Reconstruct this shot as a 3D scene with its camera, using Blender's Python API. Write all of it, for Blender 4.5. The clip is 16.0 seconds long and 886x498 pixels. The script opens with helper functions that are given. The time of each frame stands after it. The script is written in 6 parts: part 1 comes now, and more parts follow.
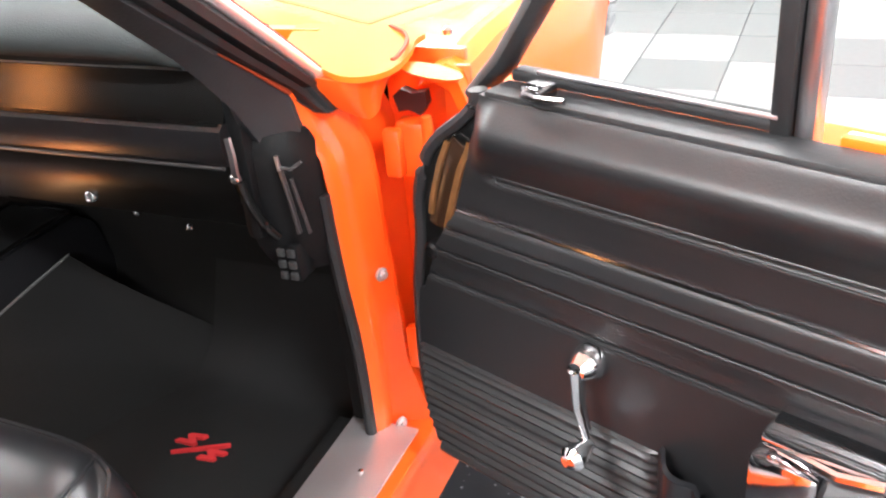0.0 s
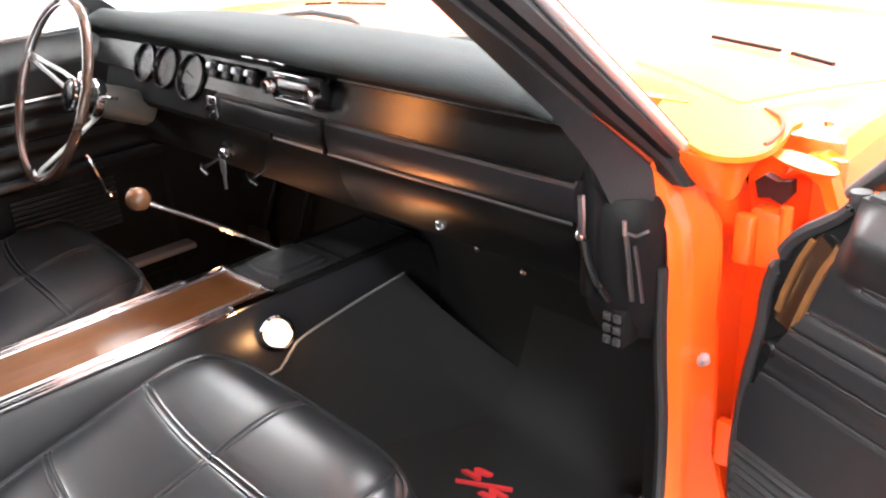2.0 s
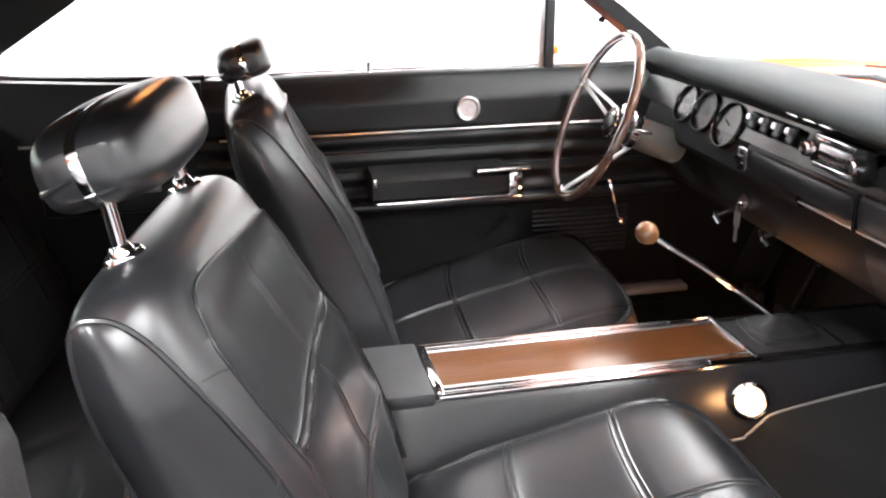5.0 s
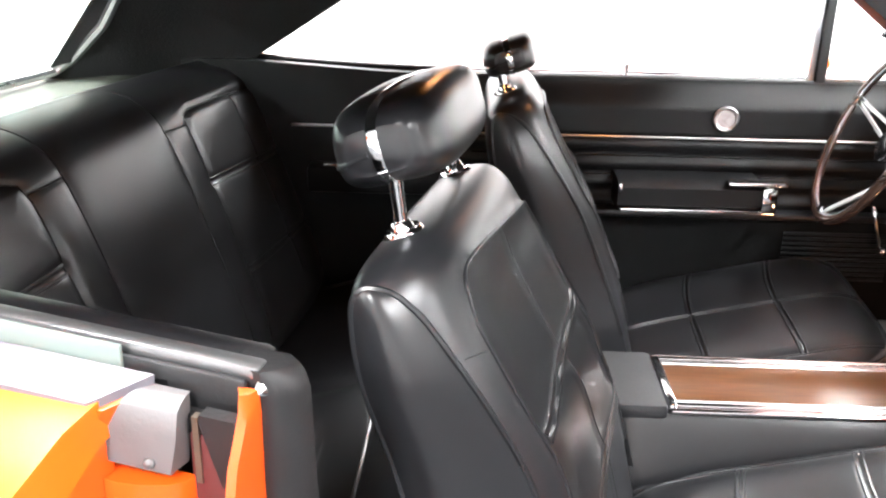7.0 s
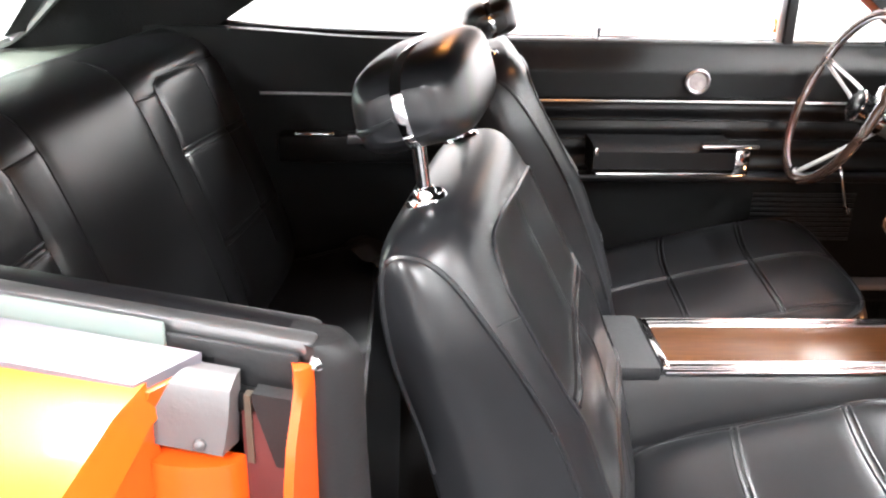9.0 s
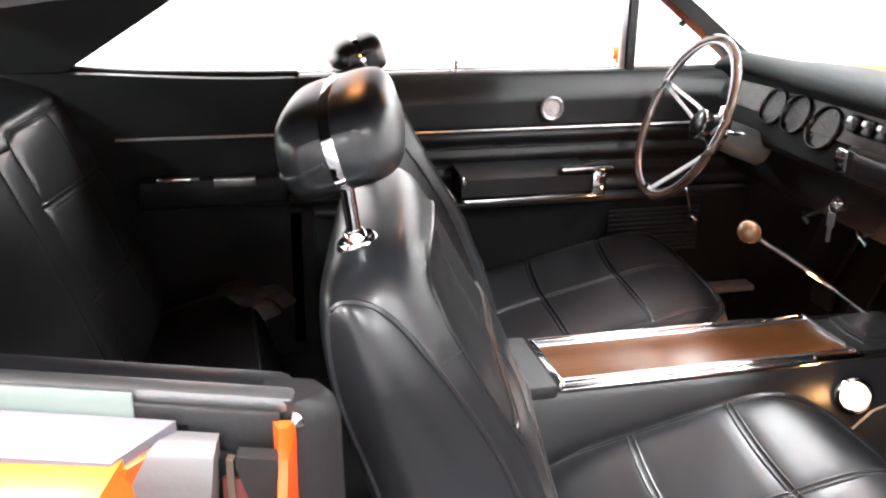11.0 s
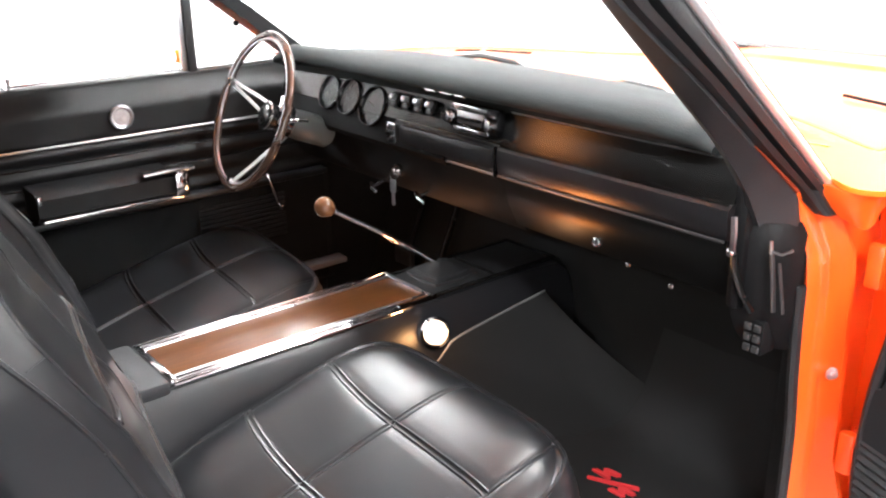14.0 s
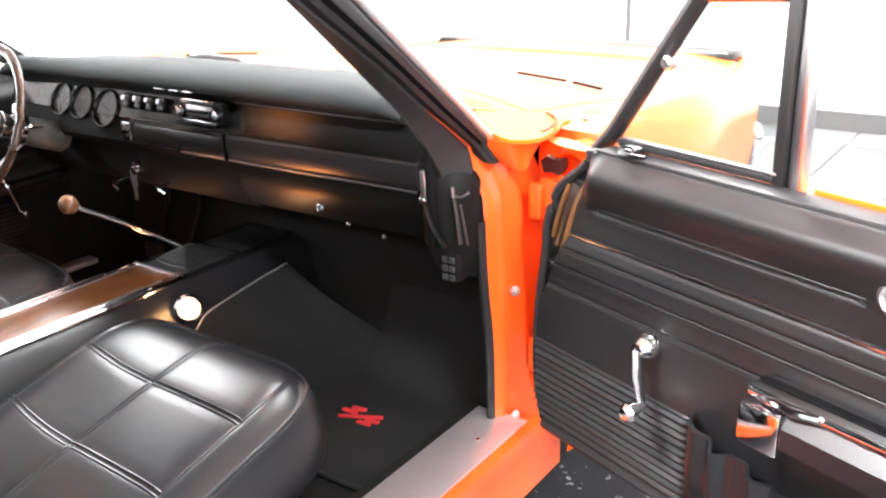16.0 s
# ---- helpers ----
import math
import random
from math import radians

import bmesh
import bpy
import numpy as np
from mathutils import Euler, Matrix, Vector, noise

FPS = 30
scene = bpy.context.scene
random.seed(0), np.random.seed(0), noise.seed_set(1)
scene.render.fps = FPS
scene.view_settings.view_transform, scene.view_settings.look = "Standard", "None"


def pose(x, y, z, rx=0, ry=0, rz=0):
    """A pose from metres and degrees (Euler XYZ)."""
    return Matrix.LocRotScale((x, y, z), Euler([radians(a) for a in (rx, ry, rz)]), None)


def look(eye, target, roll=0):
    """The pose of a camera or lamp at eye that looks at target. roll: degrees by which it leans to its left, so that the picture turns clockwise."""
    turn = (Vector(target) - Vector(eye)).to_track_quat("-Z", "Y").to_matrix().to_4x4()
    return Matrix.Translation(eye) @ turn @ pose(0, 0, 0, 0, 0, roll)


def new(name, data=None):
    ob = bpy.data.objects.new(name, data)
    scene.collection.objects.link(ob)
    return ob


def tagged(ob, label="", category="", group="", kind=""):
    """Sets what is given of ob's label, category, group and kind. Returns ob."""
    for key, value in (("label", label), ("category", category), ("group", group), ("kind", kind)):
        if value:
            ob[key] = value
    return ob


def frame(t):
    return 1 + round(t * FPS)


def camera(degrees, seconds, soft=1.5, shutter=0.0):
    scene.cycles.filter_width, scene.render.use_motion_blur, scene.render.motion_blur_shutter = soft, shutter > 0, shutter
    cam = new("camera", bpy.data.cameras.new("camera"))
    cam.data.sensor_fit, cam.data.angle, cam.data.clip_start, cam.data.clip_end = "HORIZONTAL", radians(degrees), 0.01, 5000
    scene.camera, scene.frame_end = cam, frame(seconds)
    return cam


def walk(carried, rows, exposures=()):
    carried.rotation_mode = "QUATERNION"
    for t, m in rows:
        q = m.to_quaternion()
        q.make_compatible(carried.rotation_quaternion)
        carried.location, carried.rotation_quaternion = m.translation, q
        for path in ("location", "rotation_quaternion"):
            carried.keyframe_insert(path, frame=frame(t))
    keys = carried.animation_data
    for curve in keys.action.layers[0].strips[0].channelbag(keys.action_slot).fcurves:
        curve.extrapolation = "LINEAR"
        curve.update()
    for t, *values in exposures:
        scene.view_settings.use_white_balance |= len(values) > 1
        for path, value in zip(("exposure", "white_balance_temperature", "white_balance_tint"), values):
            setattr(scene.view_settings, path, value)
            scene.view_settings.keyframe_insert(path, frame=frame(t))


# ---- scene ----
cam = camera(52.3, 16.0, 2.2)
PATH = [
    (0, (1.408, -0.176, 1.293), (0.666, 1.417, 0.338), -5.5),
    (0.5, (1.402, -0.17, 1.29), (0.486, 1.348, 0.364), -5.0),
    (1, (1.389, -0.174, 1.299), (0.322, 1.265, 0.409), -4.3),
    (1.5, (1.372, -0.185, 1.3), (0.177, 1.177, 0.454), -3.5),
    (2, (1.367, -0.194, 1.303), (0.058, 1.088, 0.502), -2.8),
    (2.5, (1.359, -0.192, 1.31), (-0.059, 0.988, 0.538), -2.6),
    (3, (1.354, -0.197, 1.312), (-0.18, 0.844, 0.561), -1.9),
    (3.5, (1.346, -0.198, 1.312), (-0.294, 0.674, 0.572), -1.3),
    (4, (1.346, -0.202, 1.313), (-0.384, 0.498, 0.592), -1.0),
    (4.5, (1.346, -0.206, 1.314), (-0.447, 0.33, 0.608), -0.7),
    (5, (1.347, -0.209, 1.315), (-0.486, 0.186, 0.618), -0.4),
    (5.2, (1.347, -0.211, 1.316), (-0.497, 0.127, 0.618), -0.3),
    (7.3, (1.352, -0.279, 1.309), (-0.519, -0.368, 0.608), 0.9),
    (7.5, (1.345, -0.287, 1.304), (-0.523, -0.375, 0.596), 0.8),
    (8, (1.342, -0.296, 1.299), (-0.514, -0.358, 0.554), 1.0),
    (8.2, (1.342, -0.302, 1.298), (-0.51, -0.342, 0.544), 0.9),
    (10.3, (1.317, -0.443, 1.308), (-0.53, -0.154, 0.598), 1.4),
    (10.5, (1.319, -0.447, 1.309), (-0.524, -0.118, 0.606), 1.1),
    (11, (1.324, -0.457, 1.309), (-0.501, -0.016, 0.62), 0.8),
    (11.5, (1.336, -0.461, 1.314), (-0.458, 0.1, 0.629), 0.8),
    (12, (1.351, -0.455, 1.312), (-0.396, 0.239, 0.631), 0.2),
    (12.5, (1.363, -0.446, 1.314), (-0.323, 0.385, 0.631), -0.1),
    (13, (1.375, -0.438, 1.312), (-0.241, 0.523, 0.63), -0.4),
    (13.5, (1.396, -0.438, 1.314), (-0.14, 0.645, 0.63), -0.7),
    (14, (1.442, -0.451, 1.318), (-0.02, 0.728, 0.632), -0.8),
    (14.5, (1.489, -0.464, 1.315), (0.125, 0.829, 0.63), -1.2),
    (15, (1.543, -0.494, 1.323), (0.274, 0.888, 0.632), -1.3),
    (15.5, (1.611, -0.537, 1.322), (0.422, 0.917, 0.637), -1.5),
    (16, (1.686, -0.6, 1.326), (0.593, 0.929, 0.643), -1.7),
]
walk(cam, [(t, look(eye, target, roll)) for t, eye, target, roll in PATH], [(0.0, -0.25), (1.0, 0.05), (2.5, 0.16), (4.5, 0.25), (8.5, 0.22), (11.0, 0.06), (16.0, 0.10)])


# ---- light ----
world = bpy.data.worlds.new("world")
scene.world = world
world.use_nodes = True
world.node_tree.nodes["Background"].inputs[0].default_value = (1.0, 1.0, 1.0, 1)
world.node_tree.nodes["Background"].inputs[1].default_value = 0.30


def area_lamp(x, y, z, sx, sy, power, colour=(0.965, 0.985, 1.0)):
    d = bpy.data.lights.new("ceiling_lamp_light", "AREA")
    d.shape, d.size, d.size_y, d.energy, d.color = "RECTANGLE", sx, sy, power, colour
    o = new("ceiling_lamp_light", d)
    o.matrix_basis = pose(x, y, z)
    return o


# ceiling lights out of view, added to light the room
LAMPS = [(lx, ly) for lx in (-3.4, 0.0, 3.4) for ly in (-4.5, -1.2, 2.2, 4.6)]
for lx, ly in LAMPS:
    area_lamp(lx, ly, 3.34, 1.2, 0.5, 350 if ly < 0 else 230 if ly < 3 else 180)


# ---- materials ----
def nodes_of(name):
    m = bpy.data.materials.new(name)
    m.use_nodes = True
    nt = m.node_tree
    return m, nt, nt.nodes["Principled BSDF"]


def mat(name, colour, rough=0.5, metal=0.0, vary=0.15, scale=6.0, fine=220.0, bump=0.0, coat=0.0, rough_vary=0.08, spec=0.5):
    m, nt, b = nodes_of(name)
    L, N = nt.links.new, nt.nodes.new
    tc = N("ShaderNodeTexCoord")
    n1, n2 = N("ShaderNodeTexNoise"), N("ShaderNodeTexNoise")
    n1.inputs["Scale"].default_value, n2.inputs["Scale"].default_value = scale, fine
    n1.inputs["Detail"].default_value, n2.inputs["Detail"].default_value = 5, 3
    L(tc.outputs["Object"], n1.inputs["Vector"])
    L(tc.outputs["Object"], n2.inputs["Vector"])
    ramp = N("ShaderNodeMix")
    ramp.data_type = "RGBA"
    c = Vector(colour)
    ramp.inputs["A"].default_value = (*(c * (1 - vary)), 1)
    ramp.inputs["B"].default_value = (*[min(1, v) for v in c * (1 + vary)], 1)
    L(n1.outputs["Fac"], ramp.inputs["Factor"])
    L(ramp.outputs["Result"], b.inputs["Base Color"])
    mr = N("ShaderNodeMapRange")
    mr.inputs["To Min"].default_value, mr.inputs["To Max"].default_value = max(0.02, rough - rough_vary), min(1, rough + rough_vary)
    L(n1.outputs["Fac"], mr.inputs["Value"])
    L(mr.outputs["Result"], b.inputs["Roughness"])
    b.inputs["Metallic"].default_value = metal
    b.inputs["Coat Weight"].default_value = coat
    b.inputs["Coat Roughness"].default_value = 0.05
    b.inputs["Specular IOR Level"].default_value = spec
    if bump:
        bp = N("ShaderNodeBump")
        bp.inputs["Strength"].default_value, bp.inputs["Distance"].default_value = bump, 0.002
        L(n2.outputs["Fac"], bp.inputs["Height"])
        L(bp.outputs["Normal"], b.inputs["Normal"])
    return m


def glow(name, colour, strength):
    m, nt, b = nodes_of(name)
    b.inputs["Emission Color"].default_value = (*colour, 1)
    b.inputs["Emission Strength"].default_value = strength
    return m


VINYL = mat("black_vinyl", (0.009, 0.009, 0.0105), 0.34, bump=0.10, fine=420, rough_vary=0.05, spec=0.5)
DOORVINYL = mat("charcoal_door_vinyl", (0.0105, 0.0105, 0.0115), 0.40, bump=0.14, fine=380, rough_vary=0.06, spec=0.45)
LEATHER = mat("black_seat_leather", (0.0145, 0.0148, 0.0165), 0.285, bump=0.025, fine=300, rough_vary=0.015, scale=5, spec=0.5)
PAD = mat("grey_black_dash_pad", (0.0135, 0.0155, 0.0158), 0.7, bump=0.35, fine=350, spec=0.15)
PANEL = mat("satin_black_panel", (0.0055, 0.0055, 0.0055), 0.2, bump=0.03, rough_vary=0.01, fine=500, spec=0.38)
DARKVINYL = mat("dull_black_vinyl", (0.006, 0.006, 0.0065), 0.42, bump=0.25, fine=420, spec=0.25)
SHELF = mat("olive_grey_shelf_vinyl", (0.055, 0.060, 0.050), 0.55, bump=0.25, fine=380, spec=0.3)
PANELLOW = mat("dull_black_panel", (0.005, 0.005, 0.005), 0.31, bump=0.05, spec=0.17, rough_vary=0.03)
CARPET = mat("black_carpet", (0.0065, 0.0065, 0.0066), 0.95, bump=0.9, fine=600, vary=0.45, spec=0.2)
MATCLOTH = mat("dark_floor_mat", (0.012, 0.012, 0.0125), 0.9, bump=0.8, fine=500, vary=0.25, spec=0.2)
RUBBER = mat("black_rubber", (0.011, 0.011, 0.012), 0.5, bump=0.2)
MATTE = mat("matte_black_plastic", (0.005, 0.005, 0.0055), 0.55, bump=0.2, spec=0.15)
TRIM = mat("charcoal_pillar_trim", (0.02, 0.02, 0.022), 0.55, bump=0.2)
# outer body orange is yellowed in its colour to imitate strong light
ORANGE = mat("orange_paint", (0.9, 0.140, 0.011), 0.34, vary=0.04, coat=0.15, rough_vary=0.03, spec=0.2)
ORANGE_IN = mat("orange_jamb_paint", (0.9, 0.1, 0.008), 0.36, vary=0.08, coat=0.6)
MAROON = mat("maroon_cavity_shade", (0.03, 0.005, 0.004), 0.5)
CHROME = mat("chrome", (0.85, 0.85, 0.87), 0.09, 1.0, vary=0.05, rough_vary=0.04)
BRIGHT = mat("bright_anodised_trim", (0.9, 0.9, 0.92), 0.32, 0.85, vary=0.04)
LATCH = mat("worn_latch_chrome", (0.30, 0.30, 0.31), 0.18, 1.0, vary=0.2)
STEEL = mat("brushed_steel", (0.55, 0.53, 0.54), 0.42, 0.7, vary=0.12, bump=0.2)
ALU = mat("satin_aluminium", (0.6, 0.6, 0.62), 0.3, 1.0, vary=0.08)
# orange gutter edge with its shade put into the colour
GUTTERSHADE = mat("shaded_orange_gutter", (0.17, 0.016, 0.010), 0.4, spec=0.25)
HEADLINER = mat("black_headliner", (0.006, 0.006, 0.0066), 0.85, bump=0.5)
RED = mat("red_embroidery", (0.55, 0.02, 0.025), 0.8, bump=0.6, fine=700)
WALLPAINT = mat("white_wall_paint", (0.84, 0.84, 0.84), 0.7, vary=0.03, scale=1.2, bump=0.1, fine=90)
CEILPAINT = mat("white_ceiling_paint", (0.8, 0.8, 0.79), 0.8, vary=0.03, scale=1.0)
DARKBASE = mat("dark_grey_baseboard", (0.09, 0.09, 0.09), 0.5)
TYRE = mat("tyre_rubber", (0.02, 0.02, 0.02), 0.75, bump=0.4)
DIAL = mat("black_dial_face", (0.005, 0.005, 0.0055), 0.25, vary=0.2, spec=0.28)
# brown and tan of the reflection painted on the door edge
BROWNGLINT = mat("dark_brown_glint", (0.022, 0.010, 0.005), 0.2, vary=0.6, scale=40)
TANGLINT = mat("tan_glint", (0.11, 0.048, 0.018), 0.14, vary=0.8, scale=30, bump=0.5)
DOMEGLOW = glow("warm_dome_lens", (1.0, 0.42, 0.12), 6.0)
LAMPGLOW = glow("warm_lamp_lens", (1.0, 0.64, 0.38), 2.6)
TUBEGLOW = glow("ceiling_diffuser", (1.0, 0.98, 0.95), 7.0)


def wood_material():
    m, nt, b = nodes_of("walnut_woodgrain")
    L, N = nt.links.new, nt.nodes.new
    tc, mp, n, r = N("ShaderNodeTexCoord"), N("ShaderNodeMapping"), N("ShaderNodeTexNoise"), N("ShaderNodeValToRGB")
    mp.inputs["Scale"].default_value = (60, 3, 60)
    n.inputs["Scale"].default_value, n.inputs["Detail"].default_value = 5, 8
    L(tc.outputs["Object"], mp.inputs["Vector"])
    L(mp.outputs["Vector"], n.inputs["Vector"])
    r.color_ramp.elements[0].position, r.color_ramp.elements[1].position = 0.32, 0.72
    r.color_ramp.elements[0].color, r.color_ramp.elements[1].color = (0.066, 0.022, 0.0065, 1), (0.112, 0.042, 0.0125, 1)
    L(n.outputs["Fac"], r.inputs["Fac"])
    L(r.outputs["Color"], b.inputs["Base Color"])
    b.inputs["Roughness"].default_value, b.inputs["Specular IOR Level"].default_value = 0.30, 0.42
    return m


def glass_material(name, colour=(0.95, 0.98, 0.97)):
    m, nt, b = nodes_of(name)
    b.inputs["Base Color"].default_value = (*colour, 1)
    b.inputs["Transmission Weight"].default_value, b.inputs["Roughness"].default_value, b.inputs["IOR"].default_value = 1.0, 0.0, 1.1
    return m


def tile_material():
    m, nt, b = nodes_of("showroom_tile")
    L, N = nt.links.new, nt.nodes.new
    tc, n, mix, info, r = N("ShaderNodeTexCoord"), N("ShaderNodeTexNoise"), N("ShaderNodeMix"), N("ShaderNodeObjectInfo"), N("ShaderNodeValToRGB")
    r.color_ramp.interpolation = "CONSTANT"
    r.color_ramp.elements[0].color, r.color_ramp.elements[1].color = (0.10, 0.105, 0.105, 1), (0.19, 0.19, 0.19, 1)
    r.color_ramp.elements[1].position = 0.5
    mix.data_type, mix.blend_type = "RGBA", "MULTIPLY"
    mix.inputs["Factor"].default_value = 0.25
    n.inputs["Scale"].default_value = 30
    L(tc.outputs["Object"], n.inputs["Vector"])
    L(info.outputs["Random"], r.inputs["Fac"])
    L(r.outputs["Color"], mix.inputs["A"])
    L(n.outputs["Fac"], mix.inputs["B"])
    L(mix.outputs["Result"], b.inputs["Base Color"])
    b.inputs["Roughness"].default_value = 0.5
    return m


WOOD, GLASS, TILE = wood_material(), glass_material("clear_glass"), tile_material()
SILLGREY = mat("dull_sill_metal", (0.22, 0.22, 0.225), 0.30, 0.8, vary=0.12, bump=0.2)
# dark orange and amber stand for shade in body seams and creases
GAPORANGE = mat("shadowed_orange_gap", (0.25, 0.03, 0.005), 0.7)
CREASESHADE = mat("amber_crease_shade", (0.36, 0.10, 0.008), 0.6)
GREENGLASS = glass_material("green_tinted_glass", (0.75, 0.9, 0.82))


def speckle_material():
    m, nt, b = nodes_of("dark_speckled_floor")
    L, N = nt.links.new, nt.nodes.new
    tc, n, n2, r, mix = N("ShaderNodeTexCoord"), N("ShaderNodeTexNoise"), N("ShaderNodeTexNoise"), N("ShaderNodeValToRGB"), N("ShaderNodeMix")
    n.inputs["Scale"].default_value, n.inputs["Detail"].default_value, n2.inputs["Scale"].default_value = 55, 1, 8
    r.color_ramp.interpolation = "EASE"
    r.color_ramp.elements[0].position, r.color_ramp.elements[1].position = 0.66, 0.72
    r.color_ramp.elements[0].color, r.color_ramp.elements[1].color = (0.03, 0.033, 0.038, 1), (0.35, 0.36, 0.37, 1)
    mix.data_type, mix.blend_type = "RGBA", "MULTIPLY"
    mix.inputs["Factor"].default_value = 0.5
    L(tc.outputs["Object"], n.inputs["Vector"])
    L(tc.outputs["Object"], n2.inputs["Vector"])
    L(n.outputs["Fac"], r.inputs["Fac"])
    L(r.outputs["Color"], mix.inputs["A"])
    L(n2.outputs["Fac"], mix.inputs["B"])
    L(mix.outputs["Result"], b.inputs["Base Color"])
    b.inputs["Roughness"].default_value = 0.35
    return m


DARKTILE = speckle_material()


# ---- mesh tools ----
def thing(name, x, y, z, label, category, group="", kind=""):
    o = new(name)
    o.empty_display_size = 0.05
    o.matrix_basis = pose(x, y, z)
    return tagged(o, label, category, group, kind)


def part(name, bm, material, parent=None, label="", smooth=True, kind=""):
    bmesh.ops.recalc_face_normals(bm, faces=bm.faces)
    me = bpy.data.meshes.new(name)
    bm.to_mesh(me)
    bm.free()
    me.materials.append(material)
    if smooth:
        for p in me.polygons:
            p.use_smooth = True
        me.set_sharp_from_angle(angle=radians(38))
    o = new(name, me)
    if parent is not None and parent.parent is not None and parent.parent.parent is not None:
        parent = parent.parent
    if parent is not None:
        o.parent = parent
        if parent.type == "EMPTY":
            o.matrix_parent_inverse = parent.matrix_basis.inverted()
    return tagged(o, label, "", "", kind)


def box(bm, lo, hi, bevel=0.0, m=None, seg=2):
    r = bmesh.ops.create_cube(bm, size=1.0)
    vs = r["verts"]
    for v in vs:
        v.co = Vector([lo[k] + (v.co[k] + 0.5) * (hi[k] - lo[k]) for k in range(3)])
    if bevel:
        es = list({e for v in vs for e in v.link_edges})
        r2 = bmesh.ops.bevel(bm, geom=es, offset=bevel, segments=seg, affect="EDGES", profile=0.5)
        vs = list({v for f in r2["faces"] for v in f.verts} | {v for v in vs if v.is_valid})
    if m is not None:
        bmesh.ops.transform(bm, matrix=m, verts=vs)
    return bm


def frame_of(d):
    d = Vector(d).normalized()
    a = Vector((0, 0, 1)) if abs(d.z) < 0.9 else Vector((1, 0, 0))
    u = d.cross(a).normalized()
    return u, d.cross(u).normalized()


def tube(bm, pts, r, seg=10, closed=False, flat=1.0, ref=None):
    pts = [Vector(p) for p in pts]
    n, rings = len(pts), []
    for i, p in enumerate(pts):
        a = pts[i - 1] if (i or closed) else p
        b = pts[(i + 1) % n] if (i < n - 1 or closed) else p
        d = (b - a).normalized()
        if ref is None:
            u, w = frame_of(d)
        else:
            u = d.cross(Vector(ref)).normalized()
            w = d.cross(u).normalized()
        rr = r[i] if isinstance(r, (list, tuple)) else r
        rings.append([bm.verts.new(p + rr * (math.cos(k * math.tau / seg) * u + flat * math.sin(k * math.tau / seg) * w)) for k in range(seg)])
    for i in range(n if closed else n - 1):
        A, B = rings[i], rings[(i + 1) % n]
        for k in range(seg):
            bm.faces.new((A[k], A[(k + 1) % seg], B[(k + 1) % seg], B[k]))
    if not closed:
        bm.faces.new(rings[0])
        bm.faces.new(rings[-1])
    return bm


def revolve(bm, prof, origin, axis, seg=28):
    u, w = frame_of(axis)
    d, o = Vector(axis).normalized(), Vector(origin)
    rings = []
    for r, h in prof:
        rings.append([bm.verts.new(o + d * h + max(r, 1e-4) * (math.cos(k * math.tau / seg) * u + math.sin(k * math.tau / seg) * w)) for k in range(seg)])
    for A, B in zip(rings, rings[1:]):
        for k in range(seg):
            bm.faces.new((A[k], A[(k + 1) % seg], B[(k + 1) % seg], B[k]))
    bm.faces.new(rings[0])
    bm.faces.new(rings[-1])
    return bm


def loft(bm, sections, closed=True, caps=True):
    """Skin a row of loops that have equal counts."""
    rows = [[bm.verts.new(p) for p in s] for s in sections]
    n = len(rows[0])
    for A, B in zip(rows, rows[1:]):
        for k in range(n if closed else n - 1):
            bm.faces.new((A[k], A[(k + 1) % n], B[(k + 1) % n], B[k]))
    if closed and caps:
        bm.faces.new(rows[0])
        bm.faces.new(rows[-1])
    return bm


def along_x(bm, prof, xs, shift=None):
    """A closed (y, z) outline carried along x; shift(x) moves it in y and z."""
    return loft(bm, [[(x, y + (shift(x)[0] if shift else 0), z + (shift(x)[1] if shift else 0)) for y, z in prof] for x in xs])


def strip(bm, pts, nrm, width, thick):
    """A flat band along pts, with its face turned to nrm."""
    nrm, pts = Vector(nrm).normalized(), [Vector(p) for p in pts]
    secs = []
    for i, p in enumerate(pts):
        d = (pts[min(i + 1, len(pts) - 1)] - pts[max(i - 1, 0)]).normalized()
        s = d.cross(nrm).normalized() * width / 2
        secs.append([p - s, p + s, p + s * 0.8 + nrm * thick, p - s * 0.8 + nrm * thick])
    return loft(bm, secs)


def sheet(bm, nu, nv, f):
    g = [[bm.verts.new(f(i / nu, j / nv)) for j in range(nv + 1)] for i in range(nu + 1)]
    for i in range(nu):
        for j in range(nv):
            bm.faces.new((g[i][j], g[i + 1][j], g[i + 1][j + 1], g[i][j + 1]))
    return g


def slab(bm, nu, nv, f, thick):
    """A sheet with thickness below it."""
    t = Vector(thick)
    a, b = sheet(bm, nu, nv, f), sheet(bm, nu, nv, lambda u, v: Vector(f(u, v)) + t)
    rim = lambda g: [g[i][0] for i in range(nu)] + [g[nu][j] for j in range(nv)] + [g[nu - i][nv] for i in range(nu)] + [g[0][nv - j] for j in range(nv)]
    A, B = rim(a), rim(b)
    for k in range(len(A)):
        bm.faces.new((A[k], A[(k + 1) % len(A)], B[(k + 1) % len(A)], B[k]))
    return bm


def curve(pts, n=10):
    """Catmull-Rom points through pts."""
    pts = [Vector(p) for p in pts]
    q = [2 * pts[0] - pts[1], *pts, 2 * pts[-1] - pts[-2]]
    out = []
    for i in range(1, len(q) - 2):
        for k in range(n):
            t = k / n
            out.append(0.5 * (2 * q[i] + (q[i + 1] - q[i - 1]) * t + (2 * q[i - 1] - 5 * q[i] + 4 * q[i + 1] - q[i + 2]) * t * t + (3 * q[i] - q[i - 1] - 3 * q[i + 1] + q[i + 2]) * t ** 3))
    return out + [pts[-1]]


